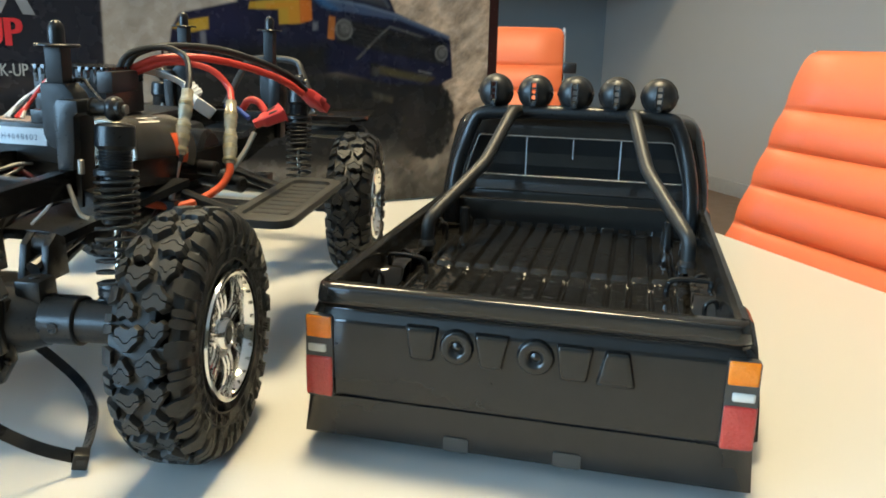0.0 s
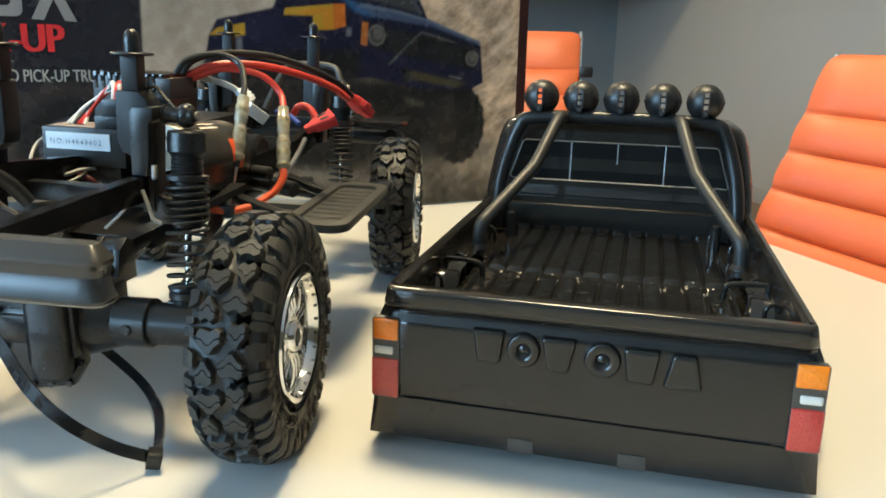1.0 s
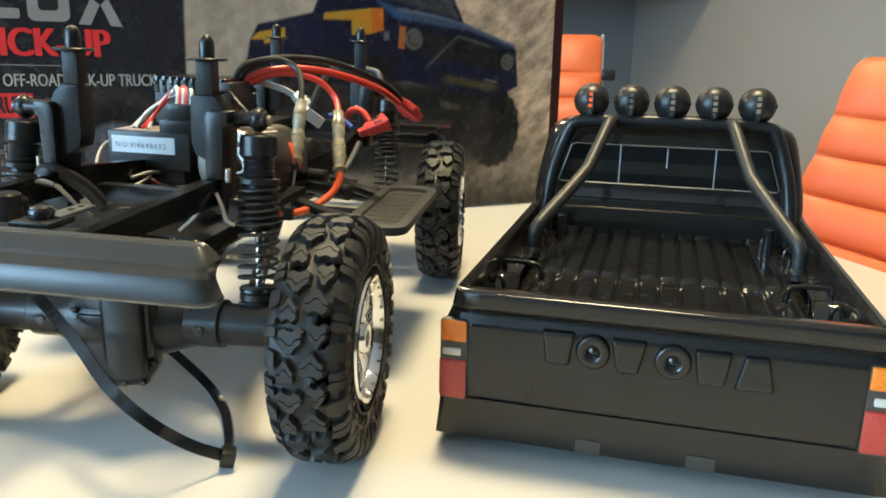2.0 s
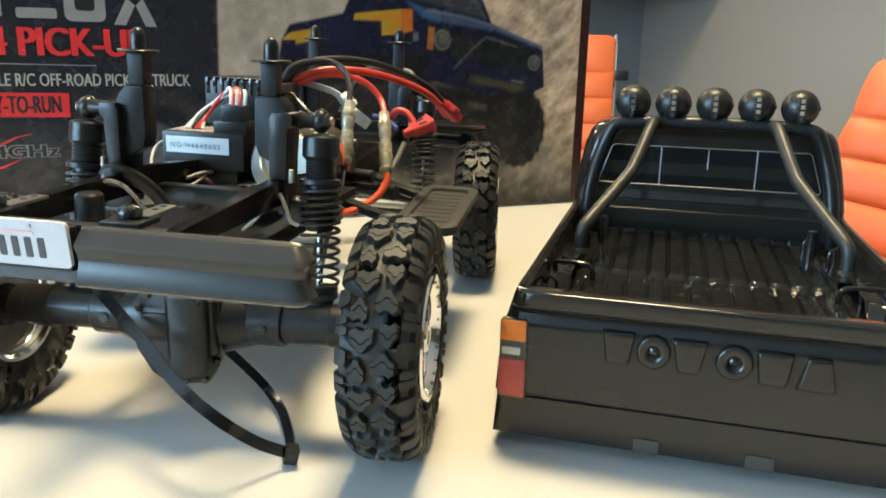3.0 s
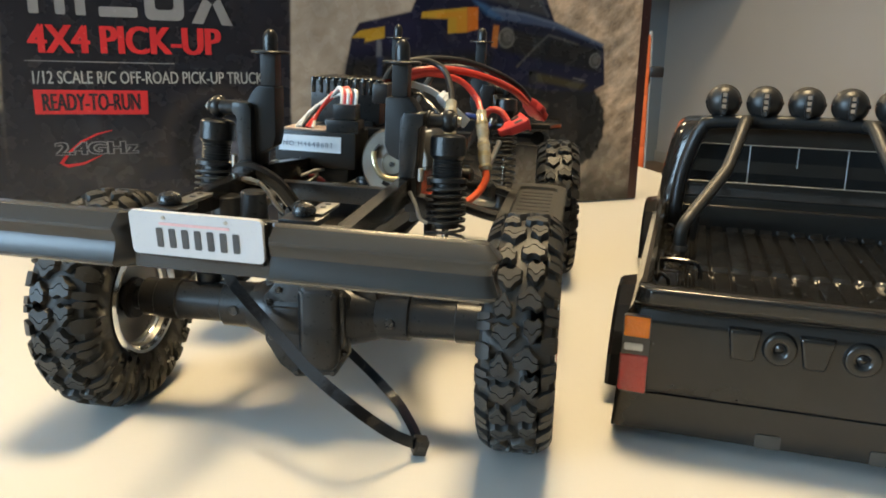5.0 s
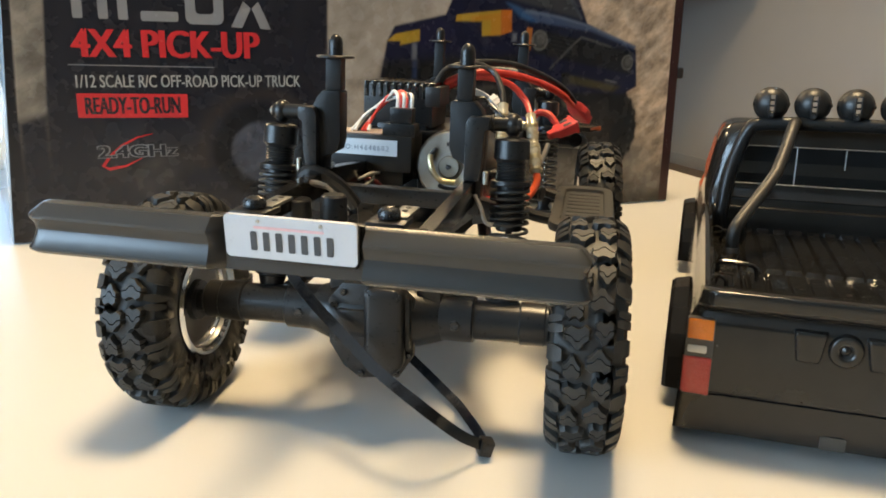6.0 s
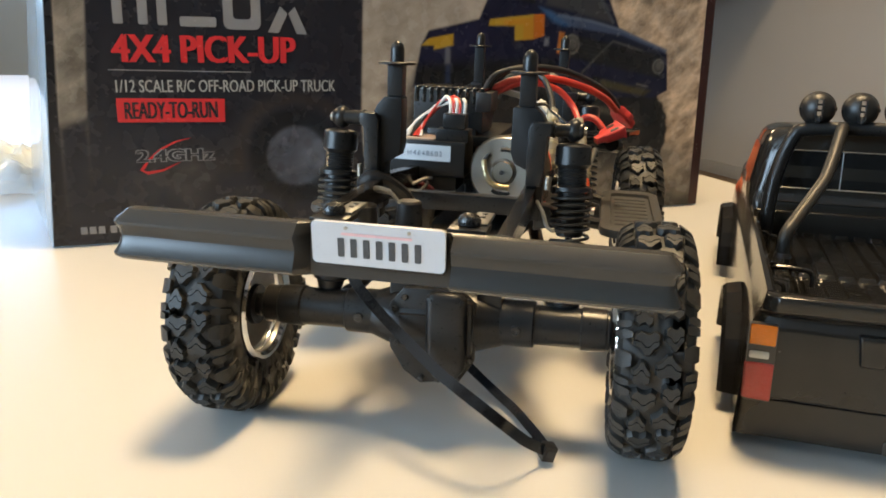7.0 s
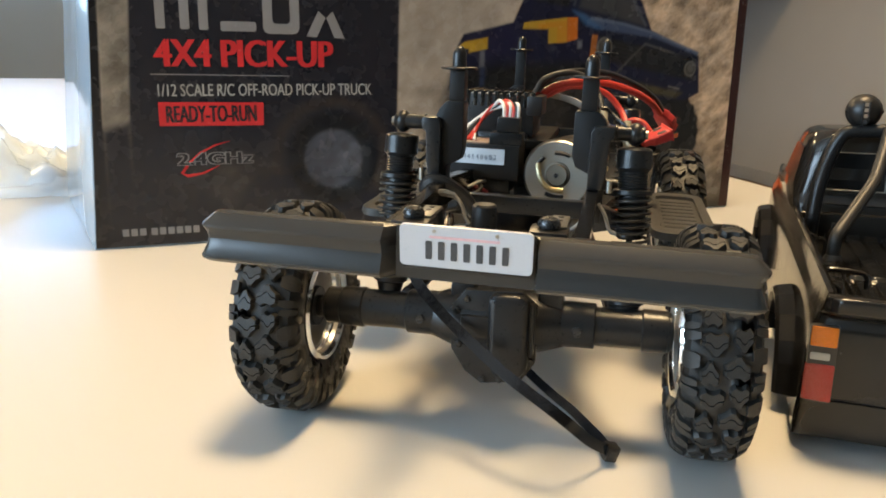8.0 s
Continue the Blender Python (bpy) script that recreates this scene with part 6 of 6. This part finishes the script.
# nose: grille, lamps, bar and bumper
area([(0.4160, 0.1600), (0.5170, 0.1415), (0.5180, 0.1215), (0.4150, 0.1400)], (0.0125, 0.0125, 0.014), 0.0015)
for k in range(5):
    v = 0.1550 - 0.0034 * k
    area([(0.4310, v), (0.4580, v - 0.0050), (0.4580, v - 0.0060), (0.4310, v - 0.0010)], GREY, 0.0007, 0.8)
    area([(0.4700, v - 0.0072), (0.5020, v - 0.0130), (0.5020, v - 0.0138), (0.4700, v - 0.0080)], GREY, 0.0007, 0.45)
area([(0.4082, 0.161), (0.4137, 0.1604), (0.4124, 0.1417), (0.4066, 0.1428)], (0.34, 0.115, 0.030), 0.0009)
for u, v, r in ((0.4211, 0.1504, 0.0086), (0.5125, 0.1323, 0.0068)):
    area(disc(u, v, r * 0.92, r), (0.13, 0.125, 0.115), 0.0008)
    area(disc(u, v, r * 0.74, r * 0.80), (0.045, 0.043, 0.040), 0.0009)
    area(disc(u + r * 0.1, v + r * 0.1, r * 0.5, r * 0.55), (0.10, 0.095, 0.088), 0.0016)
area(strip([(0.432, 0.1259), (0.4500, 0.1430), (0.4626, 0.1538), (0.4780, 0.1500), (0.4945, 0.1456)], 0.0019), (0.075, 0.073, 0.070), 0.0008)
area([(0.4467, 0.1222), (0.5062, 0.1108), (0.4990, 0.1060), (0.4485, 0.1146)], OLIVE, 0.0022)
area([(0.4440, 0.1235), (0.4520, 0.1225), (0.4520, 0.1110), (0.4450, 0.1120)], (0.012, 0.012, 0.011), 0.0012)
area(disc(0.4500, 0.1160, 0.0036, 0.0045), GREY, 0.0012)
area([(0.4900, 0.1175), (0.5030, 0.1150), (0.5030, 0.1136), (0.4900, 0.1161)], (0.16, 0.155, 0.145), 0.0007)
area([(0.4464, 0.0990), (0.4660, 0.0940), (0.4650, 0.0895), (0.4480, 0.0930)], (0.085, 0.075, 0.055), 0.0022, 0.8)
area([(0.4100, 0.0960), (0.4450, 0.0900), (0.4700, 0.0700), (0.4400, 0.0650), (0.4100, 0.0800)], (0.020, 0.018, 0.016), 0.006, 0.8)
rnd = random.Random(8)
for k in range(46):
    r = 0.0005 + 0.0011 * rnd.random() ** 3
    area(disc(rnd.gauss(0.482, 0.016), rnd.gauss(0.066, 0.013), r * rnd.uniform(0.7, 1.5), r, 6), (DUSTC, DIMC, OLIVE)[k % 3], 0.0008, 0.8)

# dark text panel with a dim second picture, and the strip of rock beside it
# panel black with a little bluish window sheen painted in
PANEL = (0.0170, 0.0175, 0.0240)
area([(0.0, 0.0), (0.0118, 0.0), (0.0135, 0.1000), (0.0195, BH), (0.0, BH)], (0.013, 0.013, 0.016), 0.0009)
area([(0.0136, 0.0880), (0.0200, BH), (0.0420, BH), (0.0318, 0.0880)], (0.185, 0.160, 0.130), 0.0012, 0.8, 0.55)
area([(0.0100, 0.0), (0.0118, 0.0880), (0.0330, 0.0940), (0.0330, 0.0)], PANEL, 0.0045)
area([(0.0295, 0.0), (0.0318, 0.1000), (0.0410, BH), (0.2360, BH), (0.2325, 0.0900), (0.2340, 0.0600), (0.2500, 0.0300), (0.2600, 0.0)], PANEL, 0.0012)
inked(np.exp(-((vs - 0.047) / 0.019) ** 2) * np.clip((0.236 - us) / 0.02, 0, 1) * np.clip((us - 0.035) / 0.06, 0, 1) * np.clip(cloud * 2.2 - 0.6, 0, 1), (0.072, 0.062, 0.054), 0.9)
hub_d = np.hypot(us - 0.180, vs - 0.062)
inked(np.exp(-((hub_d - 0.0445) / 0.0055) ** 2) * (vs > 0.050) * 0.75, (0.040, 0.032, 0.029))
inked(np.clip((0.0385 - hub_d) / 0.004, 0, 1), (0.011, 0.011, 0.013))
inked(np.clip((0.0245 - hub_d) / 0.003, 0, 1) * np.clip(0.35 + mid_n * 0.9 + 0.4 * fine, 0, 1), (0.070, 0.074, 0.092), 0.5)
for k in range(7):
    a = 2 * math.pi * k / 7
    area(disc(0.1800 + 0.0145 * math.cos(a), 0.0600 + 0.0145 * math.sin(a), 0.0034, 0.0040, 10), (0.035, 0.036, 0.044), 0.0018, 0.7)

sheet_me = bpy.data.meshes.new("front_print")
corner = np.stack([us, np.full(us.shape, -0.0004), vs], -1).reshape(-1, 3)
first = (np.arange(NV - 1)[:, None] * NU + np.arange(NU - 1)[None, :]).reshape(-1, 1)
sheet_me.from_pydata(corner.tolist(), [], (first + np.array([[0, 1, NU + 1, NU]])).tolist())
ink_layer = sheet_me.attributes.new("print", "FLOAT_COLOR", "POINT")
ink_layer.data.foreach_set("color", picture.reshape(-1))
sheet_me.materials.append(M_PHOTO)
sheet = tagged(new("front_print", sheet_me), "printed photo of a navy pick-up truck on a rock slope")
sheet.parent = pbox
# brand word: plain grey blocks
for pts in (rounded(0.0540, 0.0605, 0.1590, 0.1960, 0.0012), rounded(0.0705, 0.0770, 0.1588, 0.1960, 0.0012), rounded(0.0835, 0.0900, 0.1586, 0.1960, 0.0012), rounded(0.0985, 0.1240, 0.1580, 0.1650, 0.0016),
            rounded(0.1290, 0.1560, 0.1566, 0.1960, 0.0050), [(0.1610, 0.1552), (0.1690, 0.1548), (0.1760, 0.1690), (0.1705, 0.1740)], [(0.1905, 0.1540), (0.1825, 0.1544), (0.1765, 0.1690), (0.1815, 0.1740)]):
    flat("grey_block", pts, M_GREYP, "plain grey printed shape")
flat("dark_block", rounded(0.1360, 0.1490, 0.1640, 0.1960, 0.0030), M_CARD)


def words(text, u, v, w, h, material, bold=0.0):
    """A line of print; bold: how far a second pass is set beside the first."""
    for k in range(2 if bold else 1):
        y = -layer[0]
        layer[0] += 0.00004
        lettering("printed_line", text, material, pbox, pose(u + bold * k, y, v, 90, 0, 0), w - bold, h, 0.0, 0.0)


words("4X4 PICK-UP", 0.0510, 0.1325, 0.1305, 0.0195, M_REDP, 0.0022)
flat("rule", [(0.0480, 0.1277), (0.1470, 0.1263), (0.1470, 0.1256), (0.0480, 0.1270)], M_GREYP)
words("1/12 SCALE R/C OFF-ROAD PICK-UP TRUCK", 0.0520, 0.1115, 0.1595, 0.0088, M_PALE, 0.0003)
flat("red_banner", [(0.0515, 0.1075), (0.1268, 0.1065), (0.1264, 0.0893), (0.0515, 0.0903)], M_REDP, "red printed banner")
words("READY-TO-RUN", 0.0565, 0.0925, 0.0650, 0.0122, M_CARD, 0.0010)
flat("swoosh", strip([(0.1005, 0.0780), (0.0900, 0.0755), (0.0790, 0.0700), (0.0700, 0.0620), (0.0650, 0.0550), (0.0690, 0.0528), (0.0800, 0.0545), (0.0920, 0.0600)], [0.0005, 0.0012, 0.0016, 0.0020, 0.0026, 0.0024, 0.0016, 0.0005]), M_REDP)
# outlined word: a wider pale line under a dark one
for du, dv in ((-0.0007, -0.0006), (0.0007, -0.0006), (-0.0007, 0.0006), (0.0007, 0.0006)):
    words("2.4GHz", 0.0620 + du, 0.0612 + dv, 0.0550, 0.0085, M_GREYP, 0.0014)
words("2.4GHz", 0.0620, 0.0612, 0.0550, 0.0085, M_CARD, 0.0010)
for k in range(9):
    u = 0.0200 + k * 0.0060 + (0.002 if k > 2 else 0)
    flat("grey_bar", rounded(u, u + 0.0045, 0.0095, 0.0150, 0.0005, 2), M_GREYP)

# ---- crumpled clear bag behind the box ----
bag = thing("plastic_bag", pose(-0.855, 0.545, 0, 0, 0, 30), "crumpled clear plastic bag lying on the table", "plastic bag")


def bag_sheet(seed, lift, sx, sy):
    noise.seed_set(seed)
    rows = []
    for i in range(41):
        row = []
        for j in range(41):
            u, v = i / 20 - 1, j / 20 - 1
            h = max(0.0, 1 - u * u) * max(0.0, 1 - v * v)
            p = Vector((u * 2.6, v * 2.6, seed))
            z = 0.0015 + lift * h * (0.45 + 0.9 * abs(noise.noise(p))) + 0.016 * h * abs(noise.noise(p * 3.1)) + 0.007 * h * abs(noise.noise(p * 6.3))
            row.append((u * sx + 0.012 * noise.noise(p * 1.7), v * sy + 0.012 * noise.noise(p * 1.9 + Vector((5, 0, 0))), z))
        rows.append(row)
    return loft(rows, closed=False)


part("sheet", bag_sheet(3, 0.066, 0.105, 0.085), M_BAG, bag, angle=55)
part("sheet", bag_sheet(9, 0.040, 0.125, 0.10), M_BAG, bag, angle=55)
